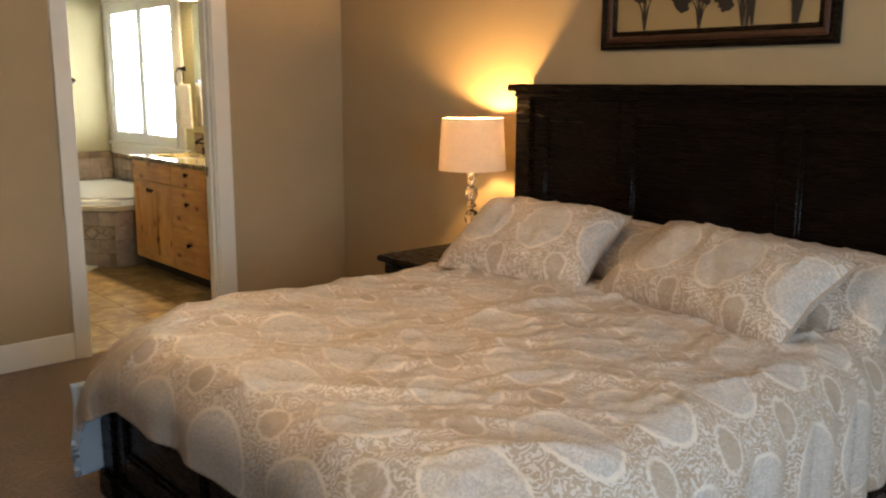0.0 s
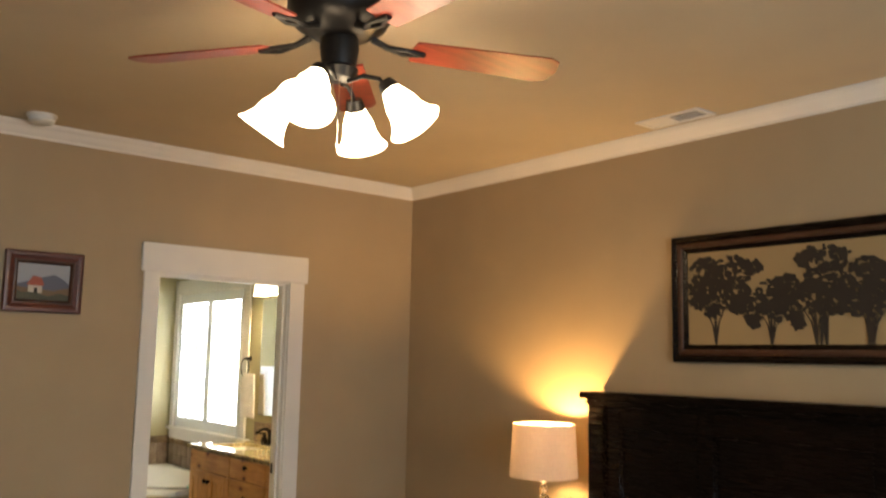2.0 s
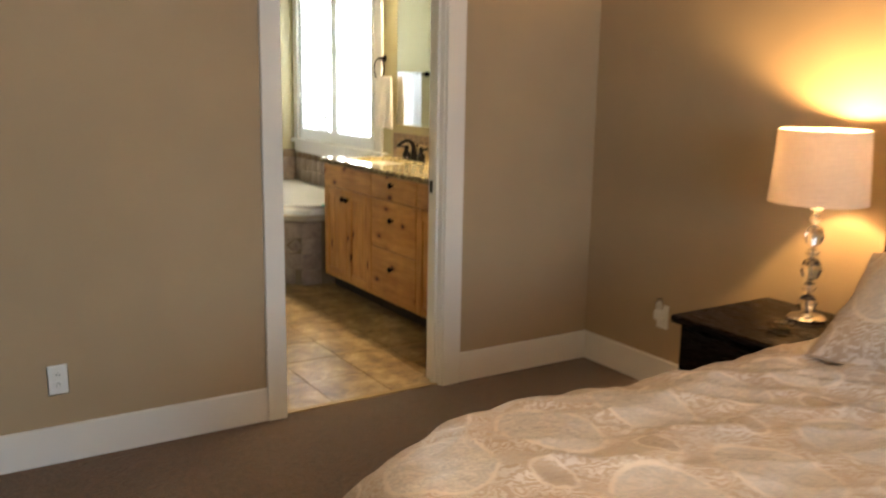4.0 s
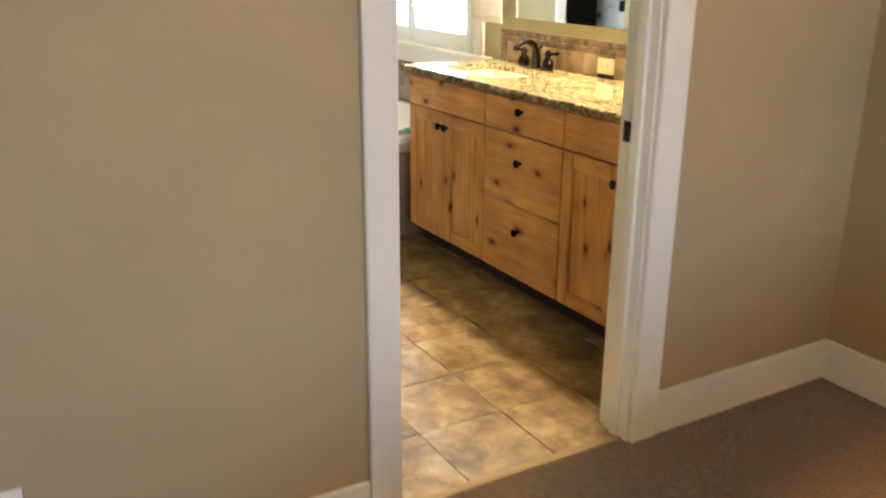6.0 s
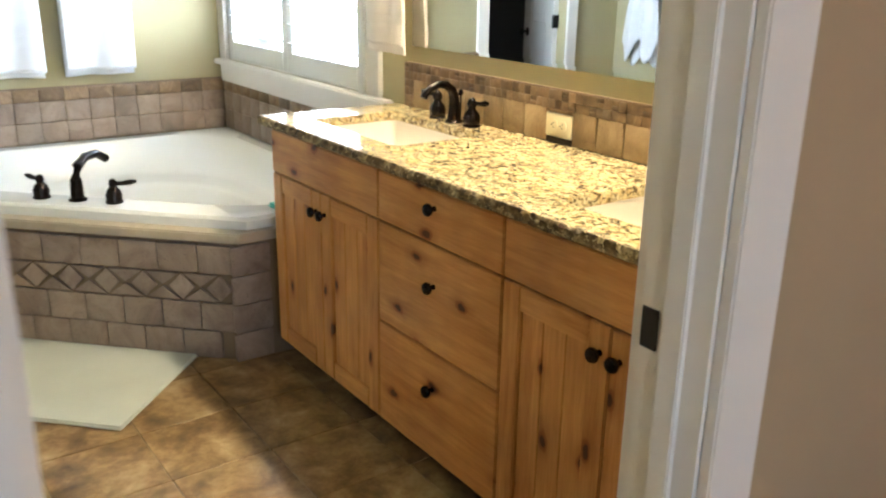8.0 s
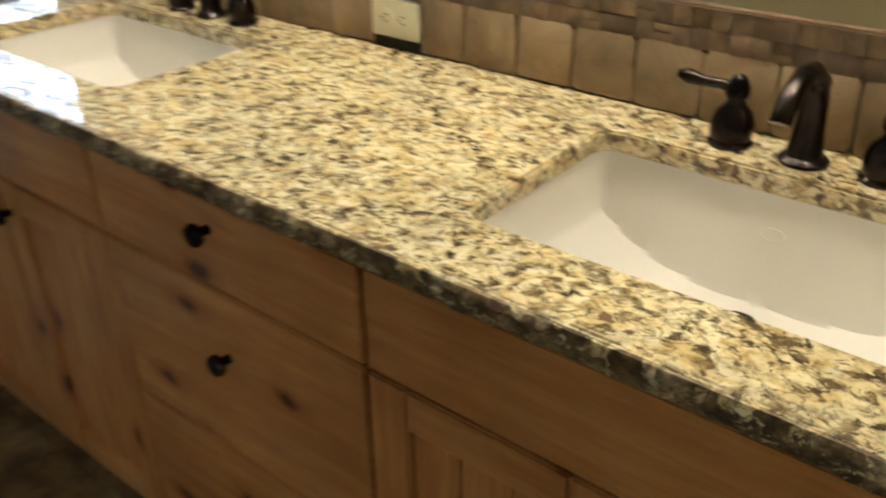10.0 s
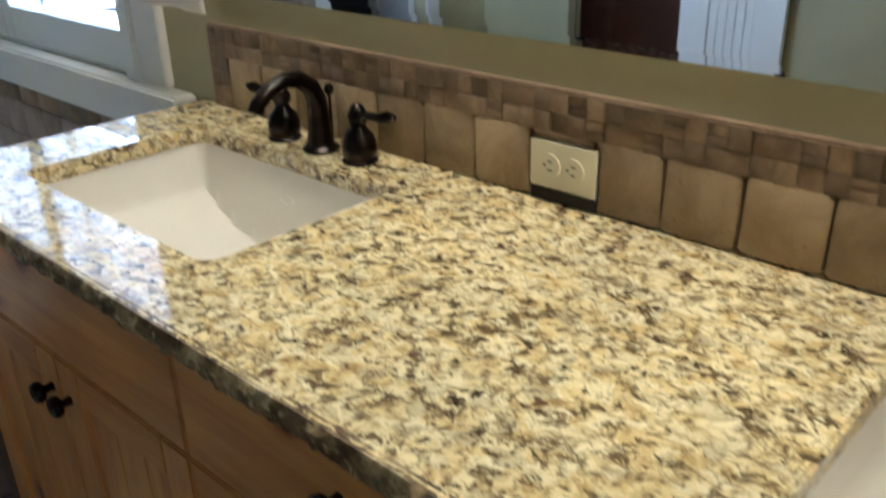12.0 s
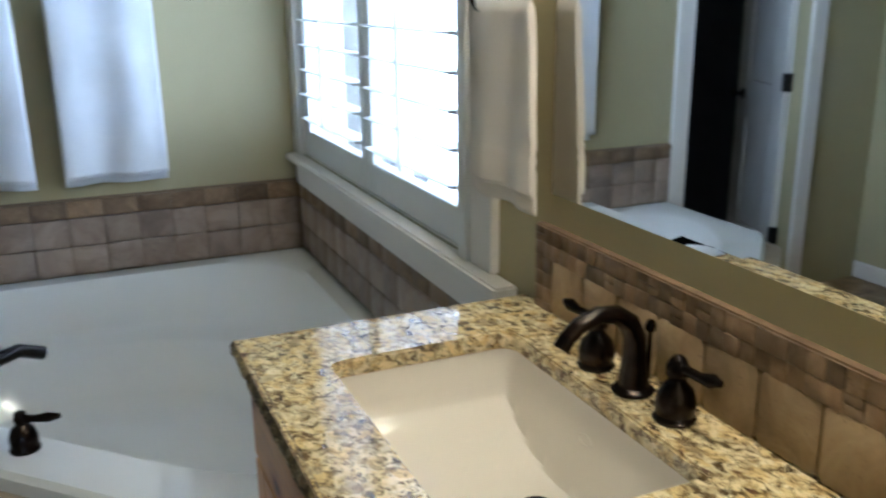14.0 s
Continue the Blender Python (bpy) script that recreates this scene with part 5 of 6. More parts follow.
# undermount sinks with a ramped floor
def sink(y0, y1):
    sk = thing("undermount_sink", (-0.29, (y0 + y1) / 2, CT - 0.18), "biscuit china undermount rectangular sink with ramped floor", "sink", "vanity sinks")
    x0, x1 = SKX[0] - 0.004, SKX[1] + 0.004
    y0, y1 = y0 - 0.004, y1 + 0.004
    top, yc, half = CT - 0.0315, (y0 + y1) / 2, (y1 - y0) / 2
    nx, ny = 64, 84

    def soft(a, b, k):
        h = max(k - abs(a - b), 0) / k
        return min(a, b) - h * h * k / 4

    def depth(x, y):
        """A hammock floor that climbs to both ends, a leaning back wall and steep front and ends."""
        v = abs(y - yc) / half
        u = (x - x0) / (x1 - x0)
        floor_ = 0.060 + 0.074 * (1 - v ** 3) + 0.016 * u
        back = 0.020 + (x1 - x) * (4.0 + 2.0 * v)
        ends = soft(0.020 + (x - x0) * 5.0, 0.020 + (half - abs(y - yc)) * 5.0, 0.02)
        return soft(soft(floor_, back, 0.014), ends, 0.014)

    own = bmesh.new()
    ring = rounded(x0, x1, y0, y1, 0.032, 6)
    g = {}
    for i in range(nx + 1):
        for j in range(ny + 1):
            x, y = x0 + (x1 - x0) * i / nx, y0 + (y1 - y0) * j / ny
            ex, ey = max(0.032 - (x - x0), 0.032 - (x1 - x), 0), max(0.032 - (y - y0), 0.032 - (y1 - y), 0)
            d = depth(x, y)
            if ex and ey:
                over_ = math.hypot(ex, ey)
                if over_ > 0.032:
                    sx, sy = (1 if x < yc * 0 + (x0 + x1) / 2 else -1), (1 if y < yc else -1)
                    x, y = x + sx * ex * (1 - 0.032 / over_), y + sy * ey * (1 - 0.032 / over_)
                    d = min(d, 0.021)
            if i in (0, nx) or j in (0, ny):
                d = 0.0
            g[i, j] = own.verts.new((x, y, top - d))
    for i in range(nx):
        for j in range(ny):
            own.faces.new((g[i, j], g[i + 1, j], g[i + 1, j + 1], g[i, j + 1]))
    bowl = part("bowl", own, "ceramic", sk)
    dy, dx = yc, x1 - 0.092
    zb = top - depth(dx, dy) + 0.0015
    dn = part("drain", lathe([(0.026, 0.0), (0.026, 0.003), (0.020, 0.0045), (0.018, 0.001), (0.0, 0.0005)], (dx, dy, zb), seg=28), "bronze", sk, "oil-rubbed bronze drain")
    part("stopper", lathe([(0.0125, 0.001), (0.012, 0.006), (0.0, 0.0075)], (dx, dy, zb), seg=24), "black", dn)
    ov = tube([(x1 - 0.0095 - 0.0035 * (1 - math.sin(a * math.tau / 20)) / 2 * 1.2, dy + 0.016 * math.cos(a * math.tau / 20), top - 0.050 + 0.0072 * math.sin(a * math.tau / 20)) for a in range(21)], 0.0011, 6)
    part("overflow_ring", ov, "ceramic", sk)


for sy in SKY:
    sink(*sy)


# widespread faucets
def faucet(cy):
    z = CT
    fa = thing("faucet", (-0.07, cy, z), "oil-rubbed bronze widespread faucet with two lever handles", "faucet", "vanity faucets")
    x = -0.072
    arc = [(x, cy, z + 0.006), (x, cy, z + 0.05), (x - 0.001, cy, z + 0.085), (x - 0.012, cy, z + 0.110), (x - 0.036, cy, z + 0.127), (x - 0.066, cy, z + 0.130), (x - 0.096, cy, z + 0.120), (x - 0.118, cy, z + 0.102), (x - 0.125, cy, z + 0.090)]
    part("spout", tube(arc, [0.024, 0.0185, 0.017, 0.0155, 0.014, 0.013, 0.0125, 0.0125, 0.013], 18), "bronze", fa)
    part("flange", lathe([(0.0, 0), (0.031, 0.0), (0.032, 0.004), (0.026, 0.010), (0.020, 0.012), (0.0, 0.0125)], (x, cy, z + 0.0003), seg=28), "bronze", fa)
    part("lift_rod", lathe([(0.003, 0), (0.003, 0.088), (0.008, 0.093), (0.009, 0.100), (0.005, 0.108), (0.0, 0.109)], (x + 0.026, cy, z), seg=12), "bronze", fa)
    for s in (-1, 1):
        hy = cy + s * 0.098
        part("handle_base", lathe([(0.0, 0), (0.029, 0.0), (0.030, 0.004), (0.026, 0.008), (0.028, 0.012), (0.0285, 0.030), (0.024, 0.045), (0.014, 0.056), (0.012, 0.062), (0.016, 0.068), (0.0165, 0.078), (0.012, 0.088), (0.008, 0.094), (0.0, 0.097)], (x, hy, z + 0.0003), seg=28), "bronze", fa)
        d = Vector((-0.15 if s > 0 else 0.05, s * 1.0, 0)).normalized()
        p0 = Vector((x, hy, z + 0.076))
        part("lever", tube([p0, p0 + d * 0.02 + Vector((0, 0, 0.004)), p0 + d * 0.045 + Vector((0, 0, 0.004)), p0 + d * 0.066 + Vector((0, 0, 0.008)), p0 + d * 0.080 + Vector((0, 0, 0.010))], [0.009, 0.007, 0.0072, 0.0105, 0.005], 12), "bronze", fa)


for cy in (1.726, 0.525):
    faucet(cy)

# mirror with a bevelled edge
MY0, MY1, MZ0, MZ1 = 0.22, 2.082, 1.136, 2.105
mr = thing("vanity_mirror", (-0.004, 1.2, MZ0), "wide frameless wall mirror with polished edges", "mirror")
part("plate", box((-0.006, MY0 + 0.012, MZ0 + 0.012), (-0.0008, MY1 - 0.012, MZ1 - 0.012)), "mirror", mr, smooth=False)
own = bmesh.new()
o = [(MY0, MZ0), (MY1, MZ0), (MY1, MZ1), (MY0, MZ1)]
i_ = [(MY0 + 0.012, MZ0 + 0.012), (MY1 - 0.012, MZ0 + 0.012), (MY1 - 0.012, MZ1 - 0.012), (MY0 + 0.012, MZ1 - 0.012)]
vo, vi, vb = [own.verts.new((-0.0058, *p)) for p in o], [own.verts.new((-0.006, *p)) for p in i_], [own.verts.new((-0.0008, *p)) for p in o]
for k in range(4):
    j = (k + 1) % 4
    own.faces.new((vo[k], vo[j], vi[j], vi[k])), own.faces.new((vo[k], vo[j], vb[j], vb[k]))
part("bevel", own, "mirror", mr, "polished bevel strip", False)

# vanity lights, one over each sink
for yc in (1.68, 0.574):
    vl = thing("vanity_light", (-0.05, yc, 2.30), "bronze vanity light bar with three lit frosted shades", "light", "vanity lights")
    part("back_plate", box((-0.022, yc - 0.13, 2.255), (-0.0008, yc + 0.13, 2.355), 0.006), "bronze", vl)
    part("bar", tube([(-0.06, yc - 0.26, 2.33), (-0.06, yc + 0.26, 2.33)], 0.009, 10), "bronze", vl)
    for y in (yc - 0.07, yc + 0.07):
        part("stem", tube([(-0.02, y, 2.32), (-0.06, y, 2.33)], 0.008, 8), "bronze", vl)
    for k in (-1, 0, 1):
        y = yc + k * 0.22
        arm = part("arm", tube([(-0.06, y, 2.33), (-0.09, y, 2.335), (-0.115, y, 2.325), (-0.12, y, 2.295)], 0.007, 8), "bronze", vl)
        part("cup", lathe([(0.0, 0.03), (0.022, 0.026), (0.028, 0.0)], (-0.12, y, 2.27), seg=20), "bronze", arm)
        part("glass_shade", lathe([(0.028, 0), (0.042, -0.02), (0.052, -0.07), (0.058, -0.12), (0.068, -0.155), (0.065, -0.155), (0.055, -0.12), (0.049, -0.07), (0.039, -0.02), (0.026, 0)], (-0.12, y, 2.275), seg=28), "vanity_glass", arm, "lit frosted glass shade")
        lamp("POINT", "vanity_bulb_light", Matrix.Translation((-0.12, y, 2.165)), 22.0, CLEAR, r=0.04)

receptacle("counter_outlet", pose(-0.0182, 1.265, 0.972), "ivory plastic double outlet set level in the backsplash", "ivory", False)

# ---- hand towel on its ring ----
tr_ = thing("towel_ring", (-0.03, 2.30, 1.6), "dark bronze towel ring on the wall beside the window", "towel ring")
part("rosette", lathe([(0.0, 0), (0.024, 0.0), (0.024, 0.006), (0.012, 0.014), (0.009, 0.045), (0.013, 0.052), (0.0, 0.058)], m=pose(-0.0005, 2.275, 1.60, 0, -90, 0), seg=24), "bronze", tr_)
part("ring", tube([(-0.050, 2.275 + 0.075 * math.sin(k * math.tau / 28), 1.525 + 0.075 * math.cos(k * math.tau / 28)) for k in range(29)], 0.0045, 8), "bronze", tr_)


def hanging(width, z1, z0, depth, material, name, parent, m, seed, pleats=3, hem=True, taper=0.0, pleat=0.012, tips=0.0):
    """A folded towel: two layers hanging from a bar along local x, with soft pleats."""
    own = bmesh.new()
    nx, nz = 30, 34
    for side, off, cut in ((1, depth, 0.0), (-1, -depth, 0.03)):
        g = {}
        for i in range(nx + 1):
            for j in range(nz + 1):
                u, v = i / nx, j / nz
                zz = z1 + (z0 + cut - z1) * v + tips * v * (0.5 + 0.5 * math.cos(u * math.tau * 2 + (side - 1) * 0.4))
                w = width * (1 - taper * (1 - v) ** 1.5)
                x = (u - 0.5) * w
                f = pleat * math.sin(u * math.tau * pleats + seed + 0.8 * v) * (0.35 + 0.65 * v) + 0.006 * noise.noise(Vector((u * 4, v * 3, seed)))
                band = -0.003 if hem and (0.70 < v < 0.73 or 0.76 < v < 0.775) else 0.0
                top = depth * min(1, math.sqrt(max(0, v * 14))) / depth if v < 0.07 else 1
                g[i, j] = own.verts.new((x, side * (abs(off) * top + 0.0) + f + side * band, zz + 0.006 * noise.noise(Vector((u * 3, seed, 2.0))) * v))
        for i in range(nx):
            for j in range(nz):
                own.faces.new((g[i, j], g[i + 1, j], g[i + 1, j + 1], g[i, j + 1]))
    bmesh.ops.remove_doubles(own, verts=own.verts, dist=0.0004)
    own.transform(m)
    ob = part(name, own, material, parent)
    md = ob.modifiers.new("pile", "SOLIDIFY")
    md.thickness, md.offset = 0.006, 0
    return ob


tw = tagged(hanging(0.275, 1.470, 1.105, 0.0035, "towel_cream", "hand_towel", None, pose(-0.050, 2.200, 0, 0, 0, -90), 1.3, 1.6, True, 0.18, 0.009), "cream terry hand towel folded through a ring", "towel")

# towel bar on the far wall with two bath towels
bar = thing("towel_bar", (-0.85, FAR - 0.04, 1.5), "bronze towel bar on the wall above the tub", "towel bar")
part("bar", tube([(-1.35, FAR - 0.065, 1.50), (-0.38, FAR - 0.065, 1.50)], 0.009, 10), "bronze", bar)
for x in (-1.37, -0.36):
    part("post", lathe([(0.0, 0), (0.026, 0.0), (0.026, 0.006), (0.012, 0.016), (0.011, 0.060), (0.015, 0.075), (0.0, 0.08)], m=pose(x, FAR - 0.0005, 1.50, 90, 0, 0), seg=20), "bronze", bar)
for x, w in ((-0.655, 0.335), (-1.092, 0.36)):
    tagged(hanging(w, 1.515, 0.872, 0.022, "towel_white", "bath_towel", None, pose(x, FAR - 0.065, 0), x * 5, 1.7, True, 0.02, 0.013), "white terry bath towel folded over the bar", "towel", "bath towels")
hk = thing("towel_hook", (SIDE + 0.02, 3.63, 1.55), "black wall hook beside the shower", "hook")
part("plate", lathe([(0.0, 0), (0.022, 0), (0.022, 0.006), (0.0, 0.008)], m=pose(SIDE + 0.0005, 3.63, 1.56, 0, 90, 0), seg=20), "black", hk)
part("prong", tube([(SIDE + 0.006, 3.63, 1.56), (SIDE + 0.05, 3.63, 1.54), (SIDE + 0.065, 3.63, 1.575)], 0.006, 8), "black", hk)
tagged(hanging(0.36, 1.55, 0.75, 0.03, "towel_white", "bath_towel", None, pose(SIDE + 0.055, 3.63, 0, 0, 0, 90), 4.0, 2.6, False, 0.75, 0.02, 0.16), "white bath towel hanging in folds from a hook", "towel")


# ---- corner tub ----
TZ = 0.545
TX, TY = -1.76, 2.185               # far ends along the far wall and along the window wall
CUT = 0.675
DECK = [(-0.002, TY), (-CUT, TY), (TX, FAR - CUT), (TX, FAR - 0.002), (-0.002, FAR - 0.002)]
deck = thing("tub_surround", (-0.8, 3.2, 0), "brown slate-tiled base under the corner tub", "tub surround")
tub = thing("bathtub", (-0.8, 3.2, 0.44), "glossy white acrylic corner bathtub with moulded rim", "bathtub")


def inset(poly, d):
    """The polygon drawn in by d."""
    n, out_ = len(poly), []
    cx, cy = sum(p[0] for p in poly) / n, sum(p[1] for p in poly) / n
    lines = []
    for i in range(n):
        (ax, ay), (bx, by) = poly[i], poly[(i + 1) % n]
        l = math.hypot(bx - ax, by - ay)
        nx, ny = -(by - ay) / l, (bx - ax) / l
        if (cx - ax) * nx + (cy - ay) * ny < 0:
            nx, ny = -nx, -ny
        dd = d[i] if isinstance(d, (list, tuple)) else d
        lines.append((nx, ny, nx * ax + ny * ay + dd))
    for i in range(n):
        a, b = lines[i - 1], lines[i]
        det = a[0] * b[1] - a[1] * b[0]
        out_.append(((a[2] * b[1] - a[1] * b[2]) / det, (a[0] * b[2] - a[2] * b[0]) / det))
    return out_


def smooth_loop(poly, n, r):
    """n points round a polygon, its corners eased by averaging."""
    dense = []
    per = [math.dist(poly[i], poly[(i + 1) % len(poly)]) for i in range(len(poly))]
    tot = sum(per)
    for k in range(n):
        s = k / n * tot
        i = 0
        while s > per[i]:
            s -= per[i]
            i += 1
        f = s / per[i]
        a, b = poly[i], poly[(i + 1) % len(poly)]
        dense.append((a[0] + (b[0] - a[0]) * f, a[1] + (b[1] - a[1]) * f))
    for _ in range(r):
        dense = [((dense[k - 1][0] + dense[k][0] + dense[(k + 1) % n][0]) / 3, (dense[k - 1][1] + dense[k][1] + dense[(k + 1) % n][1]) / 3) for k in range(n)]
    return dense


part("base", hollow(inset(DECK, [0.012, 0.012, 0.012, 0.001, 0.001]), inset(DECK, [0.05, 0.05, 0.05, 0.03, 0.03]), 0.0, 0.464), "grout_dk", deck, smooth=False)
N = 120
outer = inset(DECK, [0.024, 0.045, 0.024, 0.0, 0.0])
wide = [0.135, 0.20, 0.135, 0.085, 0.085]
inner = inset(DECK, wide)
rings = [(smooth_loop(outer, N, 0), 0.501), (smooth_loop(outer, N, 0), TZ - 0.012), (smooth_loop(inset(DECK, [0.036, 0.057, 0.036, 0.003, 0.003]), N, 0), TZ), (smooth_loop(inset(inner, -0.008), N, 14), TZ), (smooth_loop(inner, N, 22), TZ - 0.012),
         (smooth_loop(inset(inner, 0.02), N, 100), TZ - 0.08), (smooth_loop(inset(inner, 0.04), N, 130), TZ - 0.155), (smooth_loop(inset(inner, 0.06), N, 150), TZ - 0.175), (smooth_loop(inset(inner, 0.125), N, 170), TZ - 0.185), (smooth_loop(inset(inner, 0.145), N, 190), TZ - 0.205), (smooth_loop(inset(inner, 0.19), N, 220), TZ - 0.35), (smooth_loop(inset(inner, 0.23), N, 240), TZ - 0.395), (smooth_loop(inset(inner, 0.30), N, 260), TZ - 0.41)]
for nm, span in (("rim", rings[:5]), ("basin", rings[4:])):
    own = bmesh.new()
    rows = [[own.verts.new((x, y, z)) for x, y in lp_] for lp_, z in span]
    for p, q2 in zip(rows, rows[1:]):
        for i in range(N):
            own.faces.new((p[i], p[(i + 1) % N], q2[(i + 1) % N], q2[i]))
    if nm == "basin":
        own.faces.new(rows[-1])
        bx, by = [sum(v.co[k] for v in rows[-1]) / N for k in (0, 1)]
    part(nm, own, "acrylic", tub)
part("drain", lathe([(0.030, 0.0), (0.030, 0.003), (0.022, 0.005), (0.0, 0.004)], (bx, by, TZ - 0.4095), seg=24), "bronze", tub, "oil-rubbed bronze tub drain")
own = hollow(inset(DECK, [-0.014, -0.014, -0.014, 0.004, 0.004]), inset(DECK, [0.07, 0.09, 0.07, 0.02, 0.02]), 0.4645, 0.5005)
bmesh.ops.bevel(own, geom=own.edges[:], offset=0.005, segments=2, affect="EDGES", clamp_overlap=True)
part("edge_trim", own, "cream_stone", deck, "cream stone edging under the rim")

# roman tub filler on the slanted rim
d0 = Vector((-0.963, 2.668, TZ))
along = Vector((-1, 1, 0)).normalized()
into = Vector((1, 1, 0)).normalized()
tf = thing("tub_faucet", tuple(d0 + along * 0.14), "oil-rubbed bronze tub filler with lever handles on the rim", "faucet")
c = d0 + along * 0.15
sp_ = [c + Vector((0, 0, 0.005)), c + Vector((0, 0, 0.08)), c + into * 0.02 + Vector((0, 0, 0.128)), c + into * 0.07 + Vector((0, 0, 0.152)), c + into * 0.15 + Vector((0, 0, 0.150)), c + into * 0.215 + Vector((0, 0, 0.118))]
part("spout", tube(sp_, [0.026, 0.022, 0.020, 0.018, 0.016, 0.017], 16), "bronze", tf)
part("flange", lathe([(0.0, 0), (0.034, 0.0), (0.034, 0.006), (0.024, 0.012), (0.0, 0.0125)], tuple(c + Vector((0, 0, 0.0005))), seg=24), "bronze", tf)
for s in (-0.15, 0.15):
    h0 = c + along * s
    part("handle_base", lathe([(0.0, 0), (0.032, 0.0), (0.033, 0.005), (0.029, 0.012), (0.031, 0.03), (0.024, 0.05), (0.013, 0.062), (0.016, 0.072), (0.012, 0.088), (0.0, 0.094)], tuple(h0 + Vector((0, 0, 0.0005))), seg=24), "bronze", tf)
    p0 = h0 + Vector((0, 0, 0.074))
    dd = (into * 0.4 - along * (1 if s < 0 else -1)).normalized()
    part("lever", tube([p0, p0 + dd * 0.03, p0 + dd * 0.06 + Vector((0, 0, 0.003)), p0 + dd * 0.085 + Vector((0, 0, 0.006))], [0.010, 0.008, 0.011, 0.006], 12), "bronze", tf)

mat_ = thing("bath_mat", (-1.35, 2.45, 0), "pale green-grey terry bath mat before the tub", "bath mat")
own = box((-0.42, -0.28, 0.0), (0.42, 0.28, 0.016), 0.007, 3)
own.transform(pose(-1.30, 2.42, 0.001, 0, 0, 135))
part("mat_body", own, "rug", mat_)

sd_ = thing("soap_dish", (-0.45, 2.285, TZ), "small teal plastic soap dish on the tub rim", "soap dish")
own = box((-0.052, -0.032, 0.0), (0.052, 0.032, 0.018), 0.008, 3)
own.transform(pose(-0.45, 2.285, TZ + 0.0005, 0, 0, 8))
part("tray", own, "teal", sd_)

# ---- tiles, piece by piece ----
def chipped(w, h, d, seed, bev=0.004):
    """A tumbled tile in the yz plane, facing -x, with an uneven outline."""
    r = random.Random(seed)
    own = bmesh.new()
    c = min(w, h) * (0.065 if 0.09 < max(w, h) < 0.11 else 0.055 if max(w, h) < 0.2 else 0.012)
    base = [(-w / 2 + c, -h / 2), (w / 2 - c, -h / 2), (w / 2, -h / 2 + c), (w / 2, h / 2 - c), (w / 2 - c, h / 2), (-w / 2 + c, h / 2), (-w / 2, h / 2 - c), (-w / 2, -h / 2 + c)]
    j = min(w, h) * (0.016 if max(w, h) < 0.2 else 0.004)
    base = [(y + r.uniform(-j, j), z + r.uniform(-j, j)) for y, z in base]
    back = [own.verts.new((0, y, z)) for y, z in base]
    mid = [own.verts.new((-d + bev * 0.7, y, z)) for y, z in base]
    top = [own.verts.new((-d + r.uniform(-0.0006, 0.0006), y * (1 - 2 * bev / w), z * (1 - 2 * bev / h))) for y, z in base]
    n = len(base)
    for a, b in ((back, mid), (mid, top)):
        for i in range(n):
            own.faces.new((a[i], a[(i + 1) % n], b[(i + 1) % n], b[i]))
    own.faces.new(top)
    return own


def tile_set(w, h, d, material, seeds=4, bev=0.004):
    out_ = []
    for s in range(seeds):
        me = mesh_of(chipped(w, h, d, s, bev), "tile")
        me.materials.append(M[material])
        me.shade_smooth()
        me.set_sharp_from_angle(angle=radians(50))
        out_.append(me)
    return out_


def place(me, parent, m, name="tile"):
    ob = new(name, me)
    ob.parent = parent
    if parent.data is None:
        ob.matrix_parent_inverse = parent.matrix_basis.inverted()
    ob.matrix_basis = m
    return ob


rt = random.Random(11)

# backsplash
bs = thing("backsplash", (-0.005, 1.12, CT), "tumbled travertine backsplash with a brown mosaic border", "backsplash")
BZ1 = 1.074
part("bed", box((-0.007, WALL + 0.003, CT + 0.0005), (-0.0006, 2.118, BZ1 - 0.003)), "grout_dk", bs, smooth=False)
big, small = tile_set(0.1012, 0.1005, 0.0125, "splash", 6, 0.0028), tile_set(0.0278, 0.0278, 0.0125, "mosaic", 5, 0.0014)
oy0, oy1 = 1.205, 1.325
y = 2.060 - 0.0525
while y > WALL + 0.05:
    if not (oy0 - 0.02 < y < oy1 + 0.02):
        place(rt.choice(big), bs, pose(-0.0062, y, CT + 0.0525, rt.uniform(-0.8, 0.8)))
    else:
        place(rt.choice(big), bs, pose(-0.0042, y, CT + 0.0525))
    y -= 0.105
double, half = tile_set(0.0562, 0.0272, 0.0125, "mosaic", 4, 0.0014), tile_set(0.0278, 0.0132, 0.0125, "mosaic", 4, 0.0012)
for r_ in range(2):
    y = 2.1035
    while y > WALL + 0.05:
        z, out_x, kind_ = 1.031 + r_ * 0.0285, -0.0062 + rt.uniform(-0.0018, 0.0018), rt.random()
        if kind_ < 0.72:
            place(rt.choice(small), bs, pose(out_x, y, z, rt.choice((0, 90, 180, 270)) + rt.uniform(-2, 2)), "mosaic_tile")
        elif kind_ < 0.84:
            place(rt.choice(double), bs, pose(out_x, y - 0.01425, z, rt.choice((0, 180)) + rt.uniform(-1, 1)), "mosaic_tile")
            y -= 0.0285
        else:
            for dz in (-0.0071, 0.0071):
                place(rt.choice(half), bs, pose(out_x, y, z + dz, rt.choice((0, 180))), "mosaic_tile")
        y -= 0.0285
for r_ in range(4):
    for c_ in (2.103, 2.0745):
        place(rt.choice(small), bs, pose(-0.0062, c_, 1.0025 - r_ * 0.0285), "mosaic_tile")
part("edge_strip", box((-0.020, WALL + 0.003, BZ1 - 0.0028), (-0.0006, 2.118, BZ1 + 0.004), 0.003), "mosaic", bs, "thin stone edge strip")

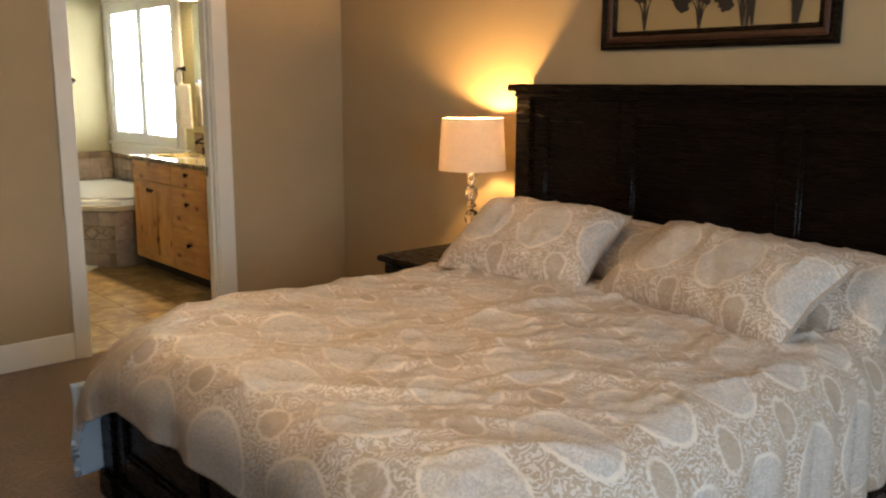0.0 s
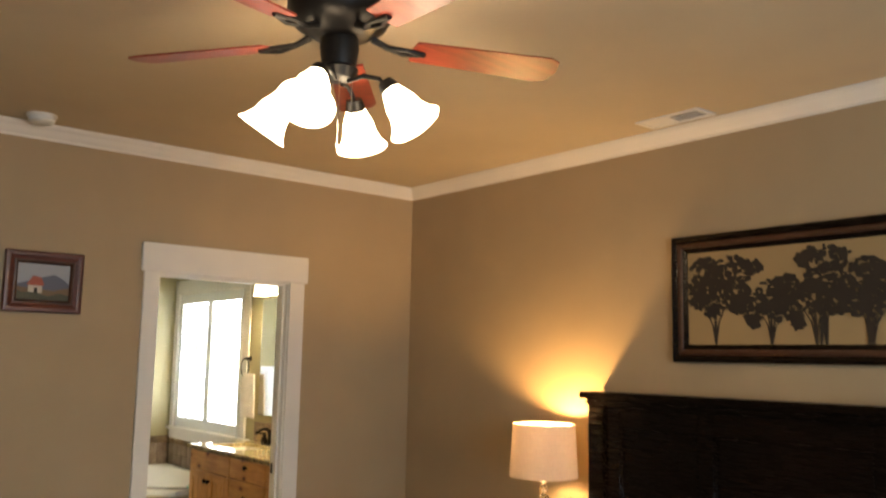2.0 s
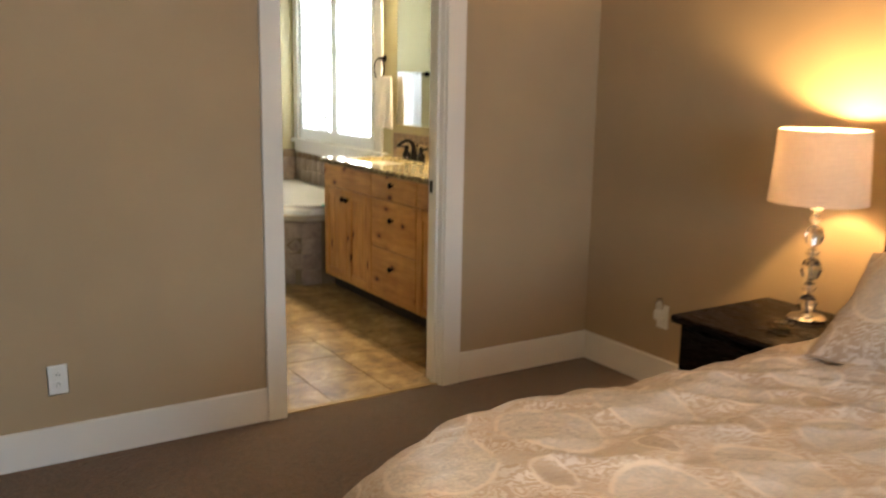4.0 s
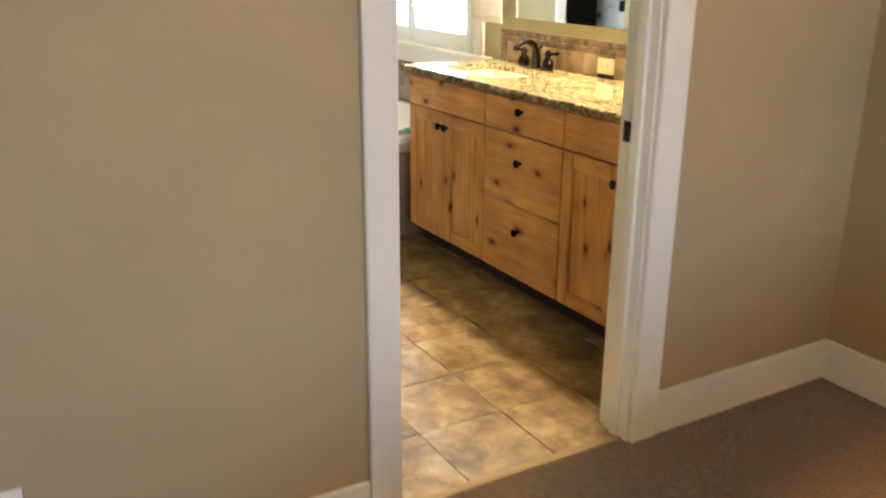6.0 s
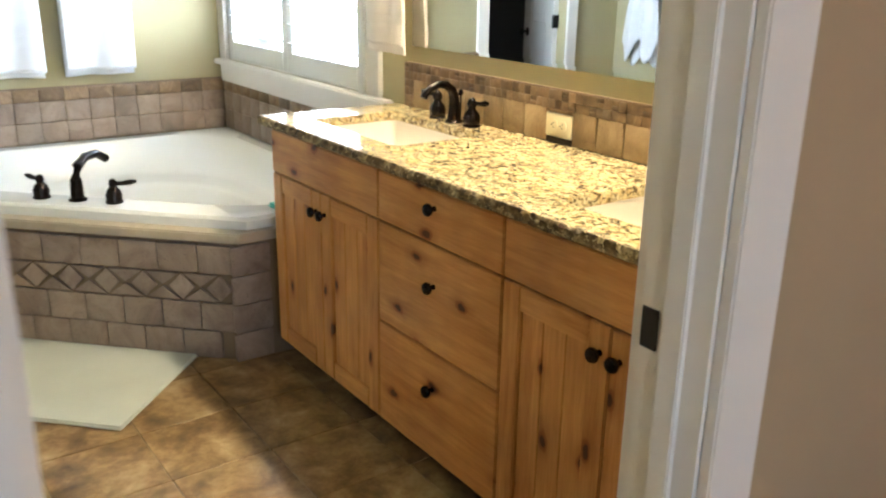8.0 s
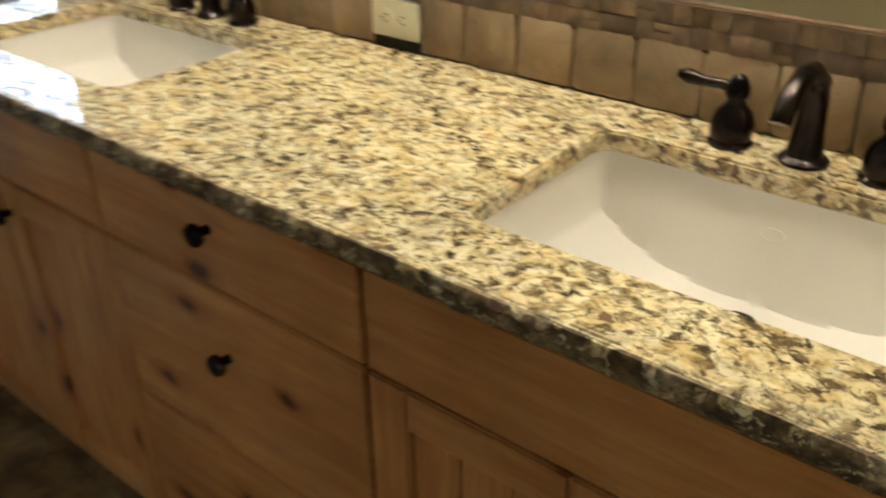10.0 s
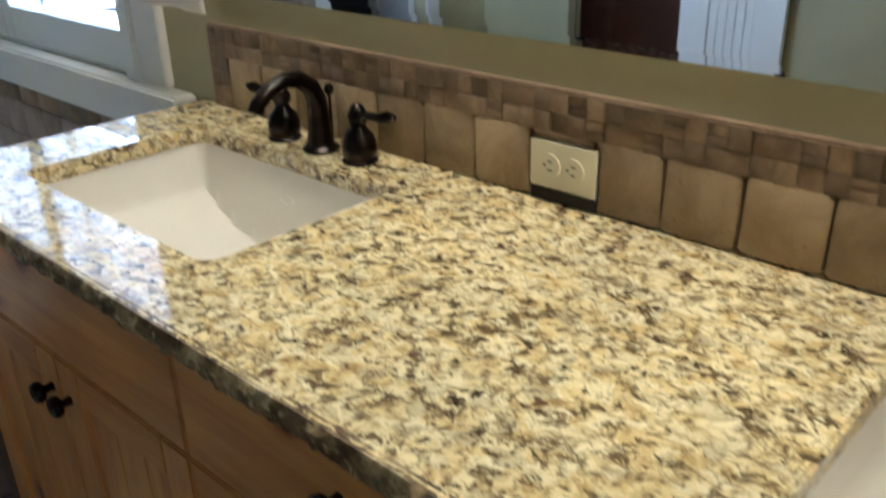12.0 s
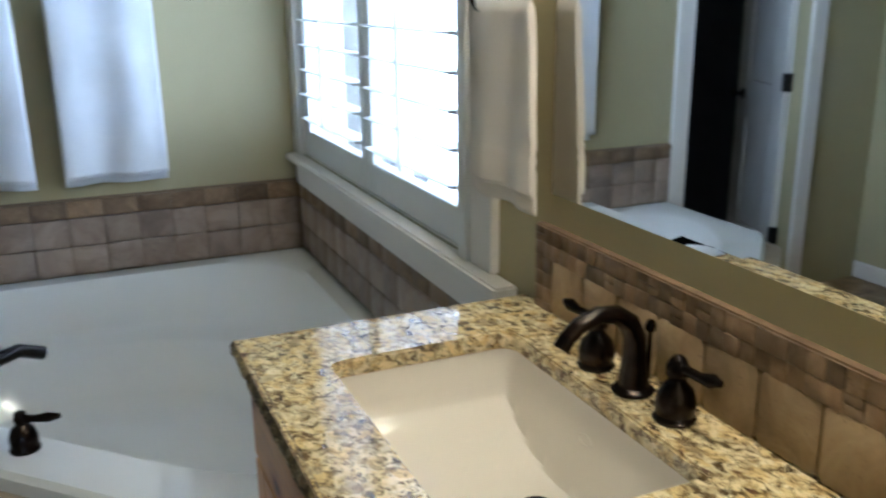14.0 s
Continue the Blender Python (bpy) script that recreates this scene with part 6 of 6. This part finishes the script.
# tub wainscot on the window wall and the far wall
wt = thing("tub_wainscot", (-0.5, FAR, TZ), "brown slate tile wainscot round the corner tub", "wall tile")
part("bed", box((-0.006, TY - 0.02, TZ + 0.002), (-0.0006, FAR - 0.001, 0.800)), "grout_dk", wt, smooth=False)
part("bed", box((TX + 0.0, FAR - 0.0065, TZ + 0.002), (-0.0065, FAR - 0.0006, 0.821)), "grout_dk", wt, smooth=False)
sq, stripm = tile_set(0.113, 0.0975, 0.011, "tub_tile", 5, 0.003), tile_set(0.113, 0.058, 0.011, "mosaic", 5, 0.003)
for r_ in range(3):
    zc = TZ + 0.006 + (0.0485, 0.1490, 0.2310)[r_]
    for k in range(15):
        y = FAR - 0.075 - k * 0.1165
        if y > TY + 0.03:
            place(rt.choice(sq if r_ < 2 else stripm), wt, pose(-0.0055, y, zc, rt.choice((0, 180))))
    for k in range(15):
        x = -0.075 - k * 0.1165
        if x > TX + 0.05:
            place(rt.choice(sq if r_ < 2 else stripm), wt, pose(x, FAR - 0.006, zc + 0.002, 0, 0, 90) @ pose(0, 0, 0, rt.choice((0, 180))))

# tiles on the tub's base
dm = tile_set(0.150, 0.108, 0.011, "tub_tile", 5, 0.003)
dia = tile_set(0.071, 0.071, 0.011, "tub_tile", 4, 0.003)
tri = {}
for dz in (-1, 1):
    own = bmesh.new()
    pts = [(-0.066, dz * 0.051), (0.066, dz * 0.051), (0.0, dz * 0.004)]
    bk, ft = [own.verts.new((0, y, z)) for y, z in pts], [own.verts.new((-0.010, y * 0.96, z * 0.98)) for y, z in pts]
    own.faces.new(ft)
    for i in range(3):
        own.faces.new((bk[i], bk[(i + 1) % 3], ft[(i + 1) % 3], ft[i]))
    tri[dz] = mesh_of(own, "triangle_tile")
    tri[dz].materials.append(M["tub_tile"])
segs = [((-0.56, TY + 0.012), (-CUT + 0.004, TY + 0.012), (0, -1)), ((-CUT, TY + 0.012), (TX + 0.012, FAR - CUT), (-0.7071, -0.7071))]
for (ax, ay), (bx, by), nrm in segs:
    ln = math.hypot(bx - ax, by - ay)
    ang = math.degrees(math.atan2(nrm[1], nrm[0])) + 180
    for r_ in range(4):
        if r_ == 2 and ln > 0.5:
            for k in range(int(ln / 0.148)):
                s = (k + 0.5) * 0.148
                place(rt.choice(dia), deck, pose(ax + (bx - ax) * s / ln, ay + (by - ay) * s / ln, 0.060 + r_ * 0.112, 0, 0, ang) @ pose(-0.0012, 0, 0, 45, 0, 0), "diamond_tile")
                for dz in (-1, 1):
                    s2 = min((k + 1) * 0.148, ln - 0.03)
                    place(tri[dz], deck, pose(ax + (bx - ax) * s2 / ln, ay + (by - ay) * s2 / ln, 0.060 + r_ * 0.112, 0, 0, ang), "triangle_tile")
            continue
        n = max(1, int(ln / 0.154))
        off = 0.077 if r_ % 2 == 0 and n > 1 else 0.0
        for k in range(n):
            s = (k + 0.5) * 0.154 + off
            if s + 0.06 > ln and n > 1:
                continue
            s = min(s, ln - 0.04)
            place(rt.choice(dm), deck, pose(ax + (bx - ax) * s / ln + nrm[0] * 0.0, ay + (by - ay) * s / ln, 0.060 + r_ * 0.112, 0, 0, ang))
part("side_panel", box((TX + 0.001, FAR - CUT, 0.0), (TX + 0.012, FAR - 0.003, 0.464)), "tub_tile", deck)

# bathroom floor
fl = bpy.data.objects["floor_bathroom"]
tf_meshes = []
for s in range(5):
    own = chipped(0.3025, 0.3025, 0.008, 40 + s, 0.0015)
    own.transform(pose(0, 0, 0, 0, 90, 0))
    me = mesh_of(own, "floor_tile")
    me.materials.append(M["floor_tile"])
    tf_meshes.append(me)
x = -1.158 - 0.1525 + 4 * 0.305
while x > SIDE - 0.14:
    y = 0.048 + 0.152
    while y < FAR + 0.1:
        if SIDE + 0.02 < x < -0.05:
            place(rt.choice(tf_meshes), fl, pose(x, min(y, FAR - 0.155), -0.006 + rt.uniform(-0.0004, 0.0004), 0, 0, rt.choice((0, 90, 180, 270))))
        y += 0.305
    x -= 0.305
